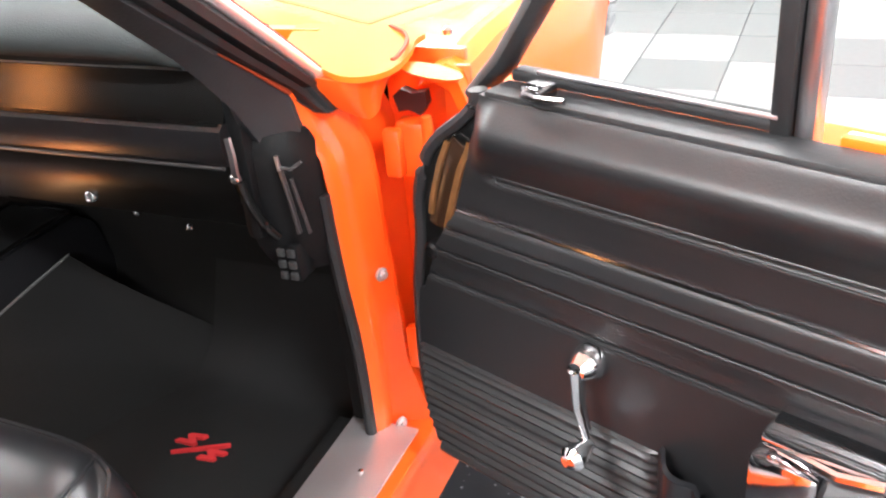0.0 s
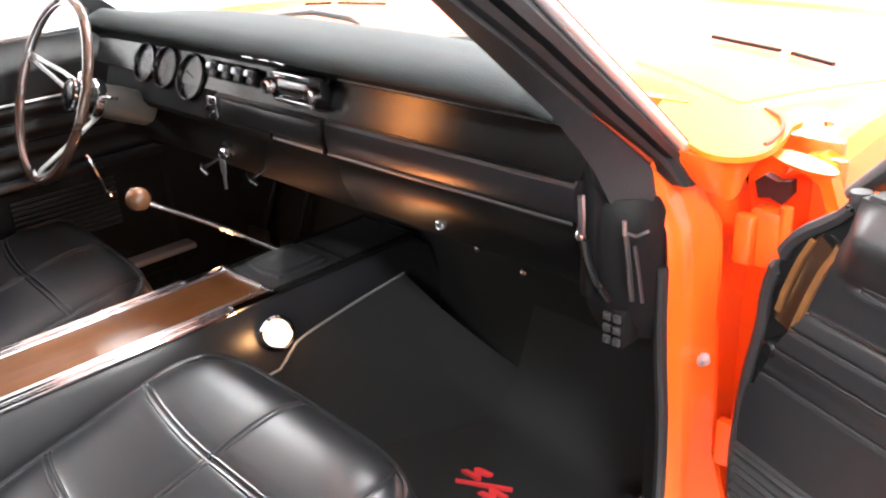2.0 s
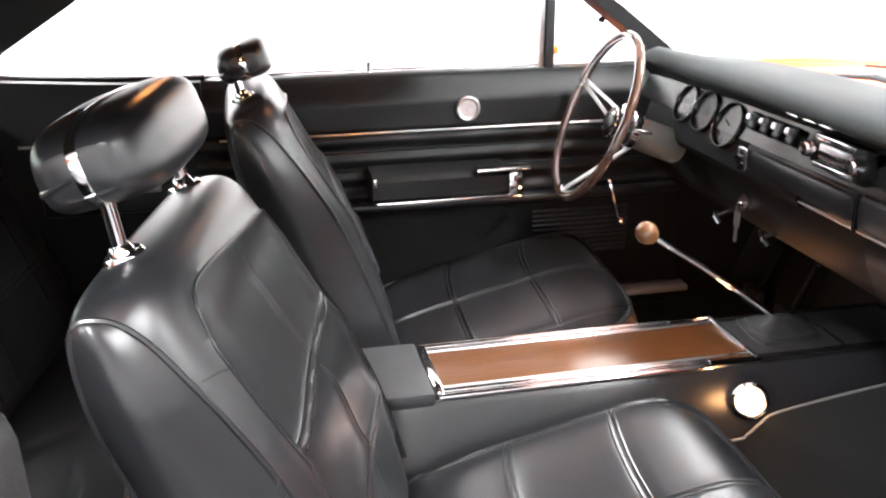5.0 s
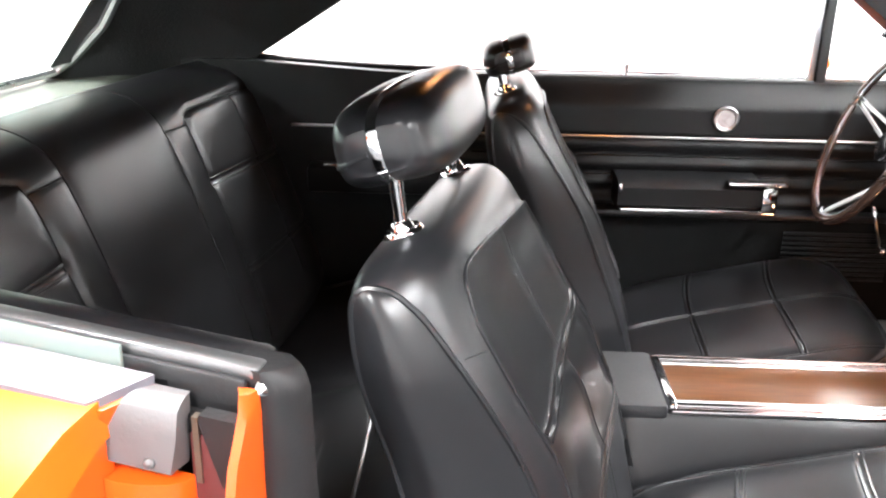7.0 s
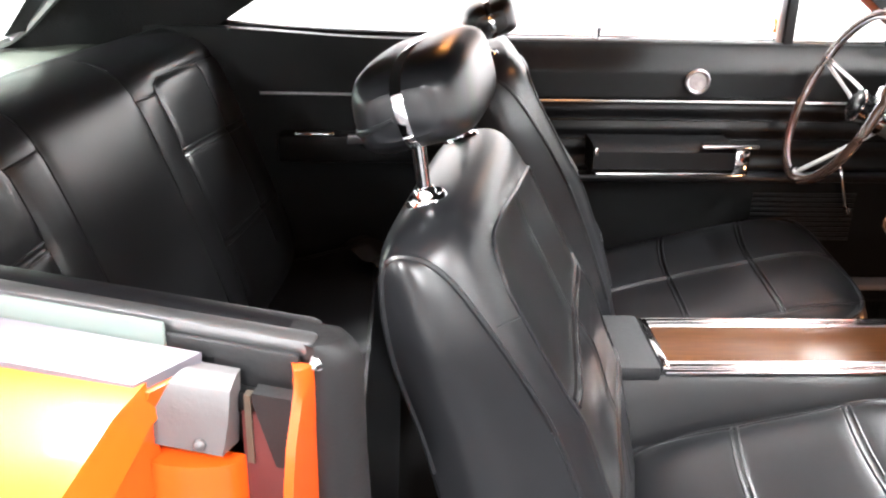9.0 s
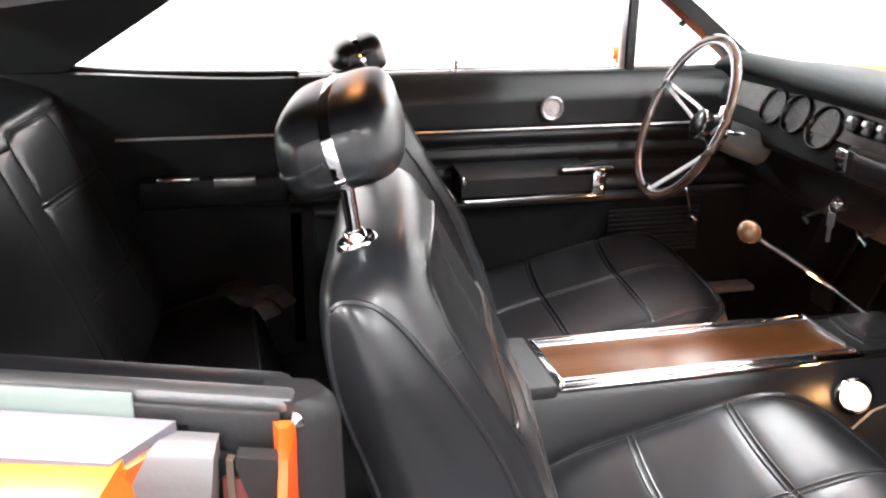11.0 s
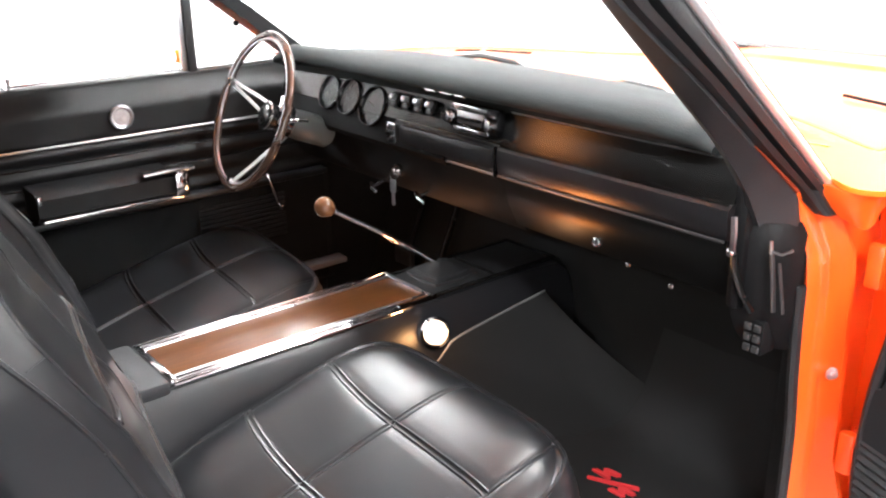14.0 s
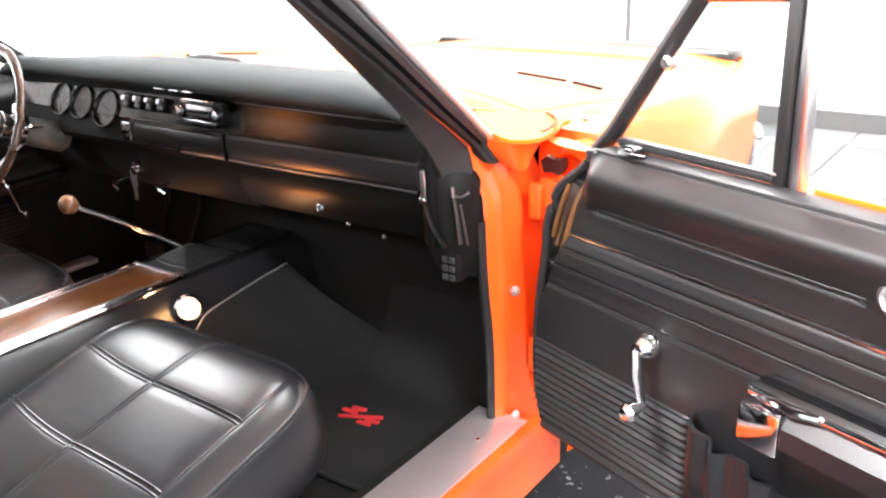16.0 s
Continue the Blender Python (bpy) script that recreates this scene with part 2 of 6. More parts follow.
def ease(a, b, x):
    x = min(1, max(0, (x - a) / (b - a)))
    return x * x * (3 - 2 * x)


# ---- the room ----
def wall(name, lo, hi, material=WALLPAINT, label="plain white painted showroom wall"):
    o = part(name, box(bmesh.new(), lo, hi), material, None, label, smooth=False)
    return tagged(o, label, "wall", "", "structure")


wall("wall_front", (-5.2, 5.5, 0), (6.2, 5.7, 3.4))
wall("wall_left", (-5.4, -7.2, 0), (-5.2, 5.7, 3.4))
wall("wall_right", (6.2, -7.2, 0), (6.4, 5.7, 3.4))
wall("wall_back", (-5.2, -7.4, 0), (6.2, -7.2, 3.4))
tagged(part("ceiling", box(bmesh.new(), (-5.4, -7.4, 3.4), (6.4, 5.7, 3.55)), CEILPAINT, None, "", False), "white painted showroom ceiling", "ceiling", "", "structure")
tagged(part("baseboard", box(bmesh.new(), (-5.2, 5.47, 0), (6.2, 5.5, 0.12), 0.004), DARKBASE, None, "", False), "dark grey baseboard along the wall", "baseboard", "", "structure")
tagged(part("trim", box(bmesh.new(), (-1.02, 5.485, 0.12), (-0.99, 5.5, 3.4), 0.002), DARKBASE, None, "", False), "thin grey seam strip on the white wall", "wall trim", "", "structure")
floor = tagged(part("floor", box(bmesh.new(), (-5.4, -7.4, -0.1), (6.4, 5.7, -0.006)), DARKTILE, None, "", False), "dark speckled showroom floor under light tiles", "floor", "", "structure")
for lx, ly in LAMPS:
    cl = thing("ceiling_light", lx, ly, 3.4, "unseen long white ceiling light with glowing diffuser", "ceiling light", "ceiling lights")
    part("frame", box(bmesh.new(), (lx - 0.65, ly - 0.3, 3.35), (lx + 0.65, ly + 0.3, 3.4), 0.006), CEILPAINT, cl)
    part("diffuser", box(bmesh.new(), (lx - 0.6, ly - 0.25, 3.342), (lx + 0.6, ly + 0.25, 3.349)), TUBEGLOW, cl)


# ---- the car: body ----
XC = -0.035
car = thing("car", XC, 0.3, 0.0, "orange two-door muscle car with black interior and open door", "car")


# floor pan with carpet, tunnel sides are the console's
def carpet_profile(y):
    return 0.24 + 0.5 * ease(0.93, 1.22, y) + 0.10 * ease(-0.42, -0.5, y)


bm = bmesh.new()
slab(bm, 30, 40, lambda u, v: (-0.74 + 1.5 * u, -0.75 + 2.0 * v, carpet_profile(-0.75 + 2.0 * v) + 0.003 * noise.noise((u * 30, v * 40, 0))), (0, 0, -0.06))
part("carpet", bm, CARPET, car, "black loop-pile floor carpet")
part("firewall", box(bmesh.new(), (-0.78, 1.2, 0.2), (0.76, 1.24, 0.90), 0.01), CARPET, car)
# rocker and sill of the open side, with a scuff plate
bm = bmesh.new()
sill = [(0.73, 0.24), (0.735, 0.318), (0.75, 0.33), (0.868, 0.33), (0.876, 0.327), (0.880, 0.314), (0.872, 0.285), (0.87, 0.17), (0.83, 0.15), (0.74, 0.16)]
loft(bm, [[(x, y, z) for x, z in sill] for y in (-0.62, -0.4, 0.0, 0.4, 0.8, 0.97)])
part("rocker", bm, ORANGE_IN, car, "orange painted door sill")
plate = part("scuff_plate", box(bmesh.new(), (0.738, -0.5, 0.331), (0.858, 0.845, 0.336), 0.002), STEEL, car, "brushed metal scuff plate")
for sy in (-0.35, 0.2, 0.726):
    part("screw", revolve(bmesh.new(), [(0.0045, 0), (0.0045, 0.002), (0.002, 0.0035)], (0.812, sy, 0.336), (0, 0, 1), 12), CHROME, plate)
part("sill_carpet", box(bmesh.new(), (0.712, -0.5, 0.23), (0.737, 0.84, 0.333), 0.004), CARPET, car)
bm = bmesh.new()
loft(bm, [[(2 * XC - x, y, z) for x, z in sill] for y in (-0.62, 0.0, 0.97)])
part("rocker", bm, ORANGE_IN, car)

# hinge pillar, folded sheet metal in orange
PZ = [0.30, 0.36, 0.45, 0.53, 0.62, 0.70, 0.78, 0.83, 0.88, 0.915, 0.945]
PL = [0.818, 0.817, 0.816, 0.812, 0.800, 0.792, 0.788, 0.788, 0.780, 0.772, 0.756]
secs = []
for z, a in zip(PZ, PL):
    flare = 0.06 * ease(0.44, 0.30, z)
    top = ease(0.80, 0.92, z)
    ix = 0.034 * ease(0.80, 0.92, z)
    secs.append([(px - ix, py, pz) for px, py, pz in [(0.788, a + 0.006, z), (0.795, a, z), (0.803, a + 0.008, z), (0.809, a + 0.022, z), (0.8085, a + 0.034, z), (0.8125 + flare * 0.2, a + 0.044, z), (0.823 + flare * 0.4, a + 0.053, z), (0.834 + flare * 0.7, a + 0.064, z), (0.834 + flare * 0.7, a + 0.075, z), (0.812 + flare * 0.7, a + 0.092, z), (0.806 + flare * 0.5, a + 0.125, z), (0.812, a + 0.20, z), (0.788, a + 0.22, z)]])
bm = bmesh.new()
loft(bm, secs)
part("hinge_pillar", bm, ORANGE_IN, car, "orange folded door hinge pillar")
bm = bmesh.new()
tube(bm, curve([(0.787, a - 0.002, z) for z, a in zip(PZ, PL)][:7], 4), 0.010, 8)
part("weatherstrip", bm, RUBBER, car, "black rubber door seal")
for z in (0.62, 0.335):
    part("bolt", revolve(bmesh.new(), [(0.011, 0), (0.011, 0.004), (0.006, 0.006), (0.006, 0.010), (0.002, 0.011)], (0.822, 0.852, z), (1, -0.35, 0), 14), STEEL, car)
# upper and lower hinges between pillar and door
for z, h in ((0.805, 0.085), (0.47, 0.09)):
    hinge = part("hinge", box(bmesh.new(), (0.850, 0.895, z - h / 2), (0.900, 0.93, z + h / 2), 0.007), ORANGE_IN, car, "orange painted door hinge")
    part("leaf", box(bmesh.new(), (0.836, 0.880, z - h * 0.45), (0.864, 0.900, z + h * 0.42), 0.006), ORANGE_IN, hinge)
    part("pin", revolve(bmesh.new(), [(0.008, -h * 0.62), (0.008, h * 0.62)], (0.900, 0.900, z), (0, 0, 1), 12), ORANGE_IN, hinge)
# solid block whose dark colour stands for shade in the hinge recess
bm = bmesh.new()
loft(bm, [[(x, y, z) for x, z in ((0.843, 0.878), (0.856, 0.889), (0.874, 0.883), (0.893, 0.887), (0.895, 0.868), (0.884, 0.852), (0.866, 0.858), (0.850, 0.855))] for y in (0.918, 0.935)])
part("hinge_recess_shade", bm, MAROON, car, "dark solid block painted as the shade of the hinge cavity", False)
part("hinge_pocket", box(bmesh.new(), (0.80, 0.985, 0.30), (0.93, 1.0, 0.93), 0.004), ORANGE_IN, car)

# cowl corner, hood and front wings, which draw in towards the nose
def nose_in(y):
    return 0.20 * max(0.0, y - 1.56) ** 1.02


def hood_z(x, y):
    e = abs(x - XC) / 0.86
    return 0.958 - 0.03 * e ** 4 - 0.11 * ease(1.25, 2.7, y) - 0.012 * ease(1.1, 0.95, y)


def hood_top(x, y):
    # sunk panel with a V-shaped rear edge
    dx = abs(x - XC)
    rear = 1.03 + (0.39 * (0.79 - dx) if dx < 0.79 else 2.1 * (dx - 0.79))
    rear = min(rear, 1.03 + 0.39 * 0.3)
    return hood_z(x, y) - 0.013 * ease(rear, rear + 0.012, y) * ease(0.885, 0.87, dx) * ease(2.5, 2.45, y)


bm = bmesh.new()
slab(bm, 150, 150, lambda u, v: (XC + (2 * u - 1) * (0.926 - nose_in(0.995 + 1.75 * v)), 0.995 + 1.75 * v, hood_top(XC - 0.926 + 1.852 * u, 0.995 + 1.75 * v)), (0, 0, -0.012))
hood = part("hood", bm, ORANGE, car, "glossy orange hood with sunken V panel")
for sx in (1, -1):
    for a, b in (((0.455, 1.49), (0.615, 1.455)), ((0.64, 1.45), (0.73, 1.425))):
        p, q = [(XC + sx * (x - XC), y, hood_z(x, y) - 0.008) for x, y in (a, b)]
        part("hood_vent", strip(bmesh.new(), [p, q], (0, -0.1, 1), 0.009, 0.006), MATTE, hood, "dark slot in the hood")
part("washer_nozzle", revolve(bmesh.new(), [(0.008, 0), (0.008, 0.006), (0.004, 0.010)], (0.905, 0.99, 0.949), (0, 0, 1), 12), CHROME, hood)
for sx in (1, -1):
    secs = []
    for y in [0.935, 0.94, 0.95, 0.97] + [1.0 + 0.1 * k for k in range(20)]:
        bulge, hz = 0.016 * math.exp(-((y - 1.52) / 0.32) ** 2), hood_z(0.835, max(y, 1.0))
        lip = 0.012 * ease(0.95, 0.935, y)
        o = [(0.890, hz - 0.006 - lip), (0.915, hz + 0.001 - lip), (0.938, hz - 0.010 - lip), (0.952 + bulge, hz - 0.06), (0.962 + bulge, 0.72), (0.955 + bulge, 0.5), (0.92, 0.24)]
        secs.append([(XC + sx * (x - XC - nose_in(y)), y, z) for x, z in o + [(x - 0.014, z - 0.012) for x, z in reversed(o)]])
    bm = bmesh.new()
    loft(bm, secs)
    part("fender", bm, ORANGE, car, "glossy orange front wing")
    # cowl side panel with a nose that folds down on the pillar
    bm = bmesh.new()
    q = [(0.66, 0.985, 0.9575), (0.70, 0.885, 0.952), (0.785, 0.822, 0.950), (0.838, 0.800, 0.945), (0.872, 0.815, 0.944), (0.886, 0.850, 0.944), (0.884, 0.90, 0.946), (0.872, 0.95, 0.950), (0.86, 0.992, 0.953), (0.70, 0.994, 0.958)]
    qs = curve(q + [q[0]], 5)[:-1]
    loft(bm, [[(XC + sx * (p.x - XC), p.y, p.z - dz) for p in qs] for dz in (0, 0.003, 0.008)])
    part("cowl_side", bm, ORANGE, car, "orange cowl side panel beside the hood")
    bm = bmesh.new()
    rings = [[(0.785, 0.806, 0.940), (0.838, 0.802, 0.938), (0.878, 0.838, 0.938), (0.868, 0.885, 0.938), (0.80, 0.90, 0.938)], [(0.788, 0.804, 0.925), (0.838, 0.808, 0.918), (0.868, 0.842, 0.922), (0.858, 0.88, 0.92), (0.80, 0.90, 0.915)], [(0.80, 0.812, 0.905), (0.842, 0.820, 0.895), (0.858, 0.846, 0.900), (0.85, 0.872, 0.90), (0.81, 0.89, 0.90)], [(0.815, 0.824, 0.888), (0.846, 0.832, 0.876), (0.854, 0.848, 0.880), (0.848, 0.864, 0.884), (0.815, 0.88, 0.888)]]
    rings = [curve(g + [g[0]], 4)[:-1] for g in rings]
    loft(bm, [[(XC + sx * (p.x - XC), p.y, p.z) for p in g] for g in rings])
    part("cowl_nose", bm, ORANGE_IN, car)
    bm = bmesh.new()
    loft(bm, [[(XC + sx * (0.914 - XC + (0.046 - dz) * math.cos(a)), 0.90 + (0.026 - dz) * math.sin(a), 0.924 - dz - 0.008 * math.cos(a)) for a in [k * math.tau / 20 for k in range(20)]] for dz in (0, 0.002, 0.006)])
    part("fender_lip", bm, ORANGE, car)
    part("fender_flange", box(bmesh.new(), (min(XC + sx * (0.905 - XC), XC + sx * (0.948 - XC)), 0.957, 0.30), (max(XC + sx * (0.905 - XC), XC + sx * (0.948 - XC)), 0.967, 0.915), 0.004), ORANGE_IN, car)
    # V step and cowl gap: their shade is laid on as thin strips
    part("hood_shade_line", strip(bmesh.new(), curve([(XC + sx * (x - XC), y, hood_z(x, y) + 0.0025) for x, y in ((0.50, 1.150), (0.62, 1.104), (0.732, 1.066), (0.748, 1.082), (0.79, 1.22), (0.84, 1.37))], 5), (0, 0, 1), 0.011, 0.002), CREASESHADE, car)
    part("hood_shade_line", strip(bmesh.new(), curve([(XC + sx * (x - XC), y, 0.9535) for x, y in ((0.81, 1.0), (0.85, 0.965), (0.874, 0.915), (0.886, 0.86), (0.886, 0.845))], 5), (0, 0, 1), 0.006, 0.004), GAPORANGE, car)
bm = bmesh.new()
slab(bm, 40, 8, lambda u, v: (-0.78 + 1.49 * u, 0.96 + 0.04 * v - 0.02 * math.sin(math.pi * u), 0.958 - 0.005 * v), (0, 0, -0.02))
part("cowl", bm, ORANGE, car, "orange cowl below the windscreen")
part("radiator_panel", box(bmesh.new(), (XC - 0.66, 2.72, 0.35), (XC + 0.66, 2.9, 0.85), 0.03), DIAL, car, "black recessed front grille")
bumper = bmesh.new()
box(bumper, (XC - 0.74, 2.88, 0.38), (XC + 0.74, 2.98, 0.56), 0.04)
part("front_bumper", bumper, CHROME, car, "chrome front bumper")

# windscreen pillars, roof, rear pillars
AZ = [0.93, 0.975, 1.02, 1.12, 1.22, 1.30]
AIN = [0.725, 0.685, 0.64, 0.52, 0.40, 0.30]
ASEAL = [0.768, 0.705, 0.64, 0.505, 0.355, 0.25]
AOUT = [0.828, 0.772, 0.715, 0.585, 0.457, 0.36]
P = lambda x, y, z: (x, y, z)
bm = bmesh.new()
loft(bm, [[(0.702, 0.742, 0.87), (0.738, 0.735, 0.87), (0.776, 0.775, 0.87), (0.775, 0.80, 0.87), (0.71, 0.79, 0.87)]] + [[P(0.70, yi, z), P(0.735, yi - 0.028, z), P(0.768, ys, z), P(0.765, ys + 0.03, z), P(0.71, yi + 0.03, z)] for z, yi, ys in zip(AZ, AIN, ASEAL)])
part("pillar_trim", bm, TRIM, car, "charcoal inner windscreen pillar trim")
bm = bmesh.new()
loft(bm, [[(0.786, 0.80, 0.893), (0.790, 0.801, 0.893), (0.800, 0.801, 0.893), (0.806, 0.802, 0.893), (0.8065, 0.804, 0.893), (0.807, 0.806, 0.893), (0.809, 0.81, 0.893), (0.809, 0.822, 0.893), (0.806, 0.834, 0.893), (0.785, 0.835, 0.893), (0.782, 0.81, 0.893)]] + [[P(0.764, ys + 0.001, z), P(0.758, ys + 0.10 * (yo - ys), z), P(0.780, ys + 0.16 * (yo - ys), z), P(0.785, ys + 0.32 * (yo - ys), z), P(0.768, ys + 0.37 * (yo - ys), z), P(0.770, ys + 0.42 * (yo - ys), z), P(0.789, ys + 0.48 * (yo - ys), z), P(0.793, ys + 0.70 * (yo - ys), z), P(0.789, yo - 0.012, z), P(0.76, yo - 0.01, z), P(0.755, ys + 0.03, z)] for z, ys, yo in zip(AZ, ASEAL, AOUT)])
part("weatherstrip", bm, RUBBER, car, "black rubber roof rail seal")
part("pinch_weld", tube(bmesh.new(), curve([P(0.770, ys + 0.004, z) for z, ys in zip(AZ[:3], ASEAL)], 4), [0.004, 0.0035, 0.003, 0.0025, 0.002, 0.0018, 0.0015, 0.0012, 0.001], 6), GAPORANGE, car)
bm = bmesh.new()
loft(bm, [[P(0.780, yo + 0.004, z), P(0.786, yo + 0.009, z), P(0.783, yo + 0.012, z), P(0.765, yo + 0.016, z), P(0.74, yo + 0.012, z)] for z, yo in zip(AZ, AOUT)])
part("windscreen_pillar", bm, ORANGE, car, "orange windscreen pillar")
part("drip_moulding", tube(bmesh.new(), curve([P(0.790, yo + 0.002, z) for z, yo in zip([0.94] + AZ[1:], [0.815] + AOUT[1:])], 5), 0.0085, 12), BRIGHT, car, "bright drip rail moulding")
part("gutter_edge", tube(bmesh.new(), curve([P(0.791, yo + 0.0135, z) for z, yo in zip([0.94] + AZ[1:], [0.815] + AOUT[1:])], 5), 0.0042, 8), GUTTERSHADE, car, "orange roof gutter edge with its shade painted dark red")
# driver's side pillar: black inner trim over the orange outside
bm = bmesh.new()
loft(bm, [[(-0.70, yo + 0.012, z), (-0.745, yo + 0.0, z), (-0.765, yo + 0.01, z), (-0.765, yo + 0.075, z), (-0.70, yo + 0.07, z)] for z, yo in zip(AZ, AOUT)])
part("pillar_trim", bm, MATTE, car, "charcoal inner windscreen pillar trim")
bm = bmesh.new()
loft(bm, [[(-0.768, yo + 0.02, z), (-0.79, yo + 0.03, z), (-0.78, yo + 0.06, z), (-0.768, yo + 0.065, z)] for z, yo in zip(AZ, AOUT)])
part("windscreen_pillar", bm, ORANGE, car)


def windscreen(u, v):
    x = -0.72 + 1.37 * u
    x = XC + (x - XC) * (1 - 0.09 * v)
    bow = 0.10 * (1 - (2 * u - 1) ** 2)
    return Vector((x, 0.90 + bow - 0.50 * v, 0.955 + 0.33 * v))


bm = bmesh.new()
slab(bm, 24, 8, windscreen, (0, 0.003, 0.005))
ws = part("windscreen", bm, GLASS, car, "clear curved windscreen glass")
ws.visible_shadow = False

# roof skin and headliner
def roof(u, v, z):
    x = XC + (-0.70 + 1.40 * u)
    e = abs(2 * u - 1)
    return Vector((XC + (x - XC) * 1.0, 0.44 - 1.52 * v, z - 0.045 * e ** 4 - 0.03 * (2 * v - 1) ** 2 - 0.06 * ease(0.55, 1.0, v)))


bm = bmesh.new()
slab(bm, 24, 24, lambda u, v: roof(u, v, 1.345), (0, 0, -0.015))
part("roof", bm, ORANGE, car, "orange roof panel")
bm = bmesh.new()
slab(bm, 24, 24, lambda u, v: roof(-0.012 + 1.024 * u, -0.005 + 1.0 * v, 1.325), (0, 0, -0.008))
part("headliner", bm, HEADLINER, car, "black perforated headliner")
# painted rail along the top of each door opening
for sx in (1, -1):
    bm = bmesh.new()
    loft(bm, [[(XC + sx * (x - XC), y, z + dz) for x, z in ((0.655, 1.280), (0.675, 1.270), (0.700, 1.274), (0.712, 1.290), (0.705, 1.304), (0.66, 1.300))] for y, dz in ((0.34, 0.0), (0.1, 0.012), (-0.2, 0.014), (-0.48, 0.006))])
    part("roof_rail", bm, ORANGE_IN, car, "orange painted roof rail over the door opening")
# rear pillars: outer in orange, inner trim black
for sx in (1, -1):
    for nm, x0, x1, ma, lab in (("rear_pillar", 0.83, 0.74, ORANGE, "broad sloping orange rear pillar"), ("pillar_trim", 0.735, 0.60, HEADLINER, "black rear pillar trim")):
        bm = bmesh.new()
        lo = [(-0.70, 0.985), (-0.92, 0.93), (-1.28, 0.93)] if sx < 0 else [(-0.98, 0.99), (-1.2, 0.985), (-1.7, 0.95)]
        hi = [(-0.20, 1.31), (-0.55, 1.305), (-0.98 if nm == "rear_pillar" else -1.02, 1.275)] if sx < 0 else [(-0.70, 1.29), (-0.85, 1.29), (-1.05, 1.265)]
        if sx < 0 and nm == "rear_pillar":
            lo, hi = [(-0.92, 1.0), (-1.05, 0.96), (-1.20, 0.955)], [(-0.42, 1.31), (-0.6, 1.305), (-0.85, 1.285)]
        A = [(XC + sx * (x0 - XC), y, z) for y, z in lo]
        B = [(XC + sx * (x1 - XC), y, z) for y, z in hi]
        if sx < 0 and nm == "pillar_trim":
            A, B = [(-0.752, -0.785, 0.995), (-0.742, -0.93, 0.955), (-0.70, -1.10, 0.950), (-0.59, -1.215, 0.962)], [(-0.70, -0.29, 1.312), (-0.68, -0.50, 1.318), (-0.62, -0.80, 1.31), (-0.53, -0.965, 1.27)]
        secs = []
        for k in range(7):
            t = k / 6
            row = [Vector(a).lerp(Vector(b), t) for a, b in zip(A, B)]
            secs.append([*row, *[r - Vector((sx * 0.02, 0, 0)) for r in reversed(row)]])
        loft(bm, secs)
        part(nm, bm, ma, car, lab)
# rear glass and shelf
RW0, RW1 = Vector((-0.60, -1.19, 0.978)), Vector((0.58, -1.44, 0.968))
bm = bmesh.new()
slab(bm, 16, 6, lambda u, v: RW0.lerp(RW1, u) + v * Vector((0.06 - 0.12 * u, 0.24 + 0.06 * u, 0.28)), (0, -0.003, 0.005))
rg = part("rear_window", bm, GREENGLASS, car, "tinted rear window glass")
rg.visible_shadow = False
part("window_moulding", tube(bmesh.new(), [RW1, RW0 + Vector((0.03, 0, 0)), RW0 + Vector((0, 0.03, 0.02)), RW0 + Vector((0.025, 0.12, 0.10)), RW0 + Vector((0.06, 0.25, 0.29))], 0.011, 8), ALU, car, "bright rear window moulding")
bm = bmesh.new()
slab(bm, 12, 12, lambda u, v: Vector((-0.72 + 1.36 * u, -0.86 - 0.22 * u - 0.38 * v, 0.948 + 0.012 * v)), (0, 0, -0.02))
part("parcel_shelf", bm, SHELF, car, "olive-grey vinyl parcel shelf")
part("rear_bulkhead", box(bmesh.new(), (-0.78, -1.13, 0.24), (0.70, -1.10, 0.90), 0.004), CARPET, car)

# rear quarters: near side of the open door
QS = [(0.765, 0.980), (0.80, 0.974), (0.835, 0.965), (0.90, 0.93), (0.955, 0.86), (0.985, 0.72), (0.975, 0.5), (0.94, 0.2), (0.90, 0.2), (0.93, 0.5), (0.93, 0.72), (0.88, 0.88), (0.80, 0.94), (0.765, 0.95)]
for sx in (1, -1):
    bm = bmesh.new()
    loft(bm, [[(XC + sx * (x - XC) - sx * (0.16 * min(0.35, max(0, -0.48 - y)) * ease(0.90, 0.97, z) + 0.02 * ease(0.9, 0.97, z)), y - (0.42 * max(0.0, x - 0.74) * ease(-0.95, -0.54, y) if sx > 0 else 0.0), z + (0.06 * min(0.5, max(0, -0.48 - y)) - 0.006 if sx > 0 else -0.03 - 0.14 * ease(-0.95, -1.15, y)) * ease(0.7, 0.95, z)) for x, z in QS] for y in (-0.515, -0.53, -0.6, -0.7, -0.8, -1.1, -1.5, -2.0, -2.55)])
    part("quarter_panel", bm, ORANGE, car, "glossy orange rear quarter panel")
bm = bmesh.new()
slab(bm, 8, 8, lambda u, v: (XC - 0.93 + 1.86 * u, -1.50 - 1.06 * v, 0.80 - 0.02 * v), (0, 0, -0.015))
part("trunk_lid", bm, ORANGE, car, "orange trunk lid")
part("rear_panel", box(bmesh.new(), (XC - 0.93, -2.6, 0.35), (XC + 0.93, -2.5, 0.80), 0.02), ORANGE, car)
part("rear_bumper", box(bmesh.new(), (XC - 0.97, -2.70, 0.38), (XC + 0.97, -2.6, 0.54), 0.04), CHROME, car, "chrome rear bumper")
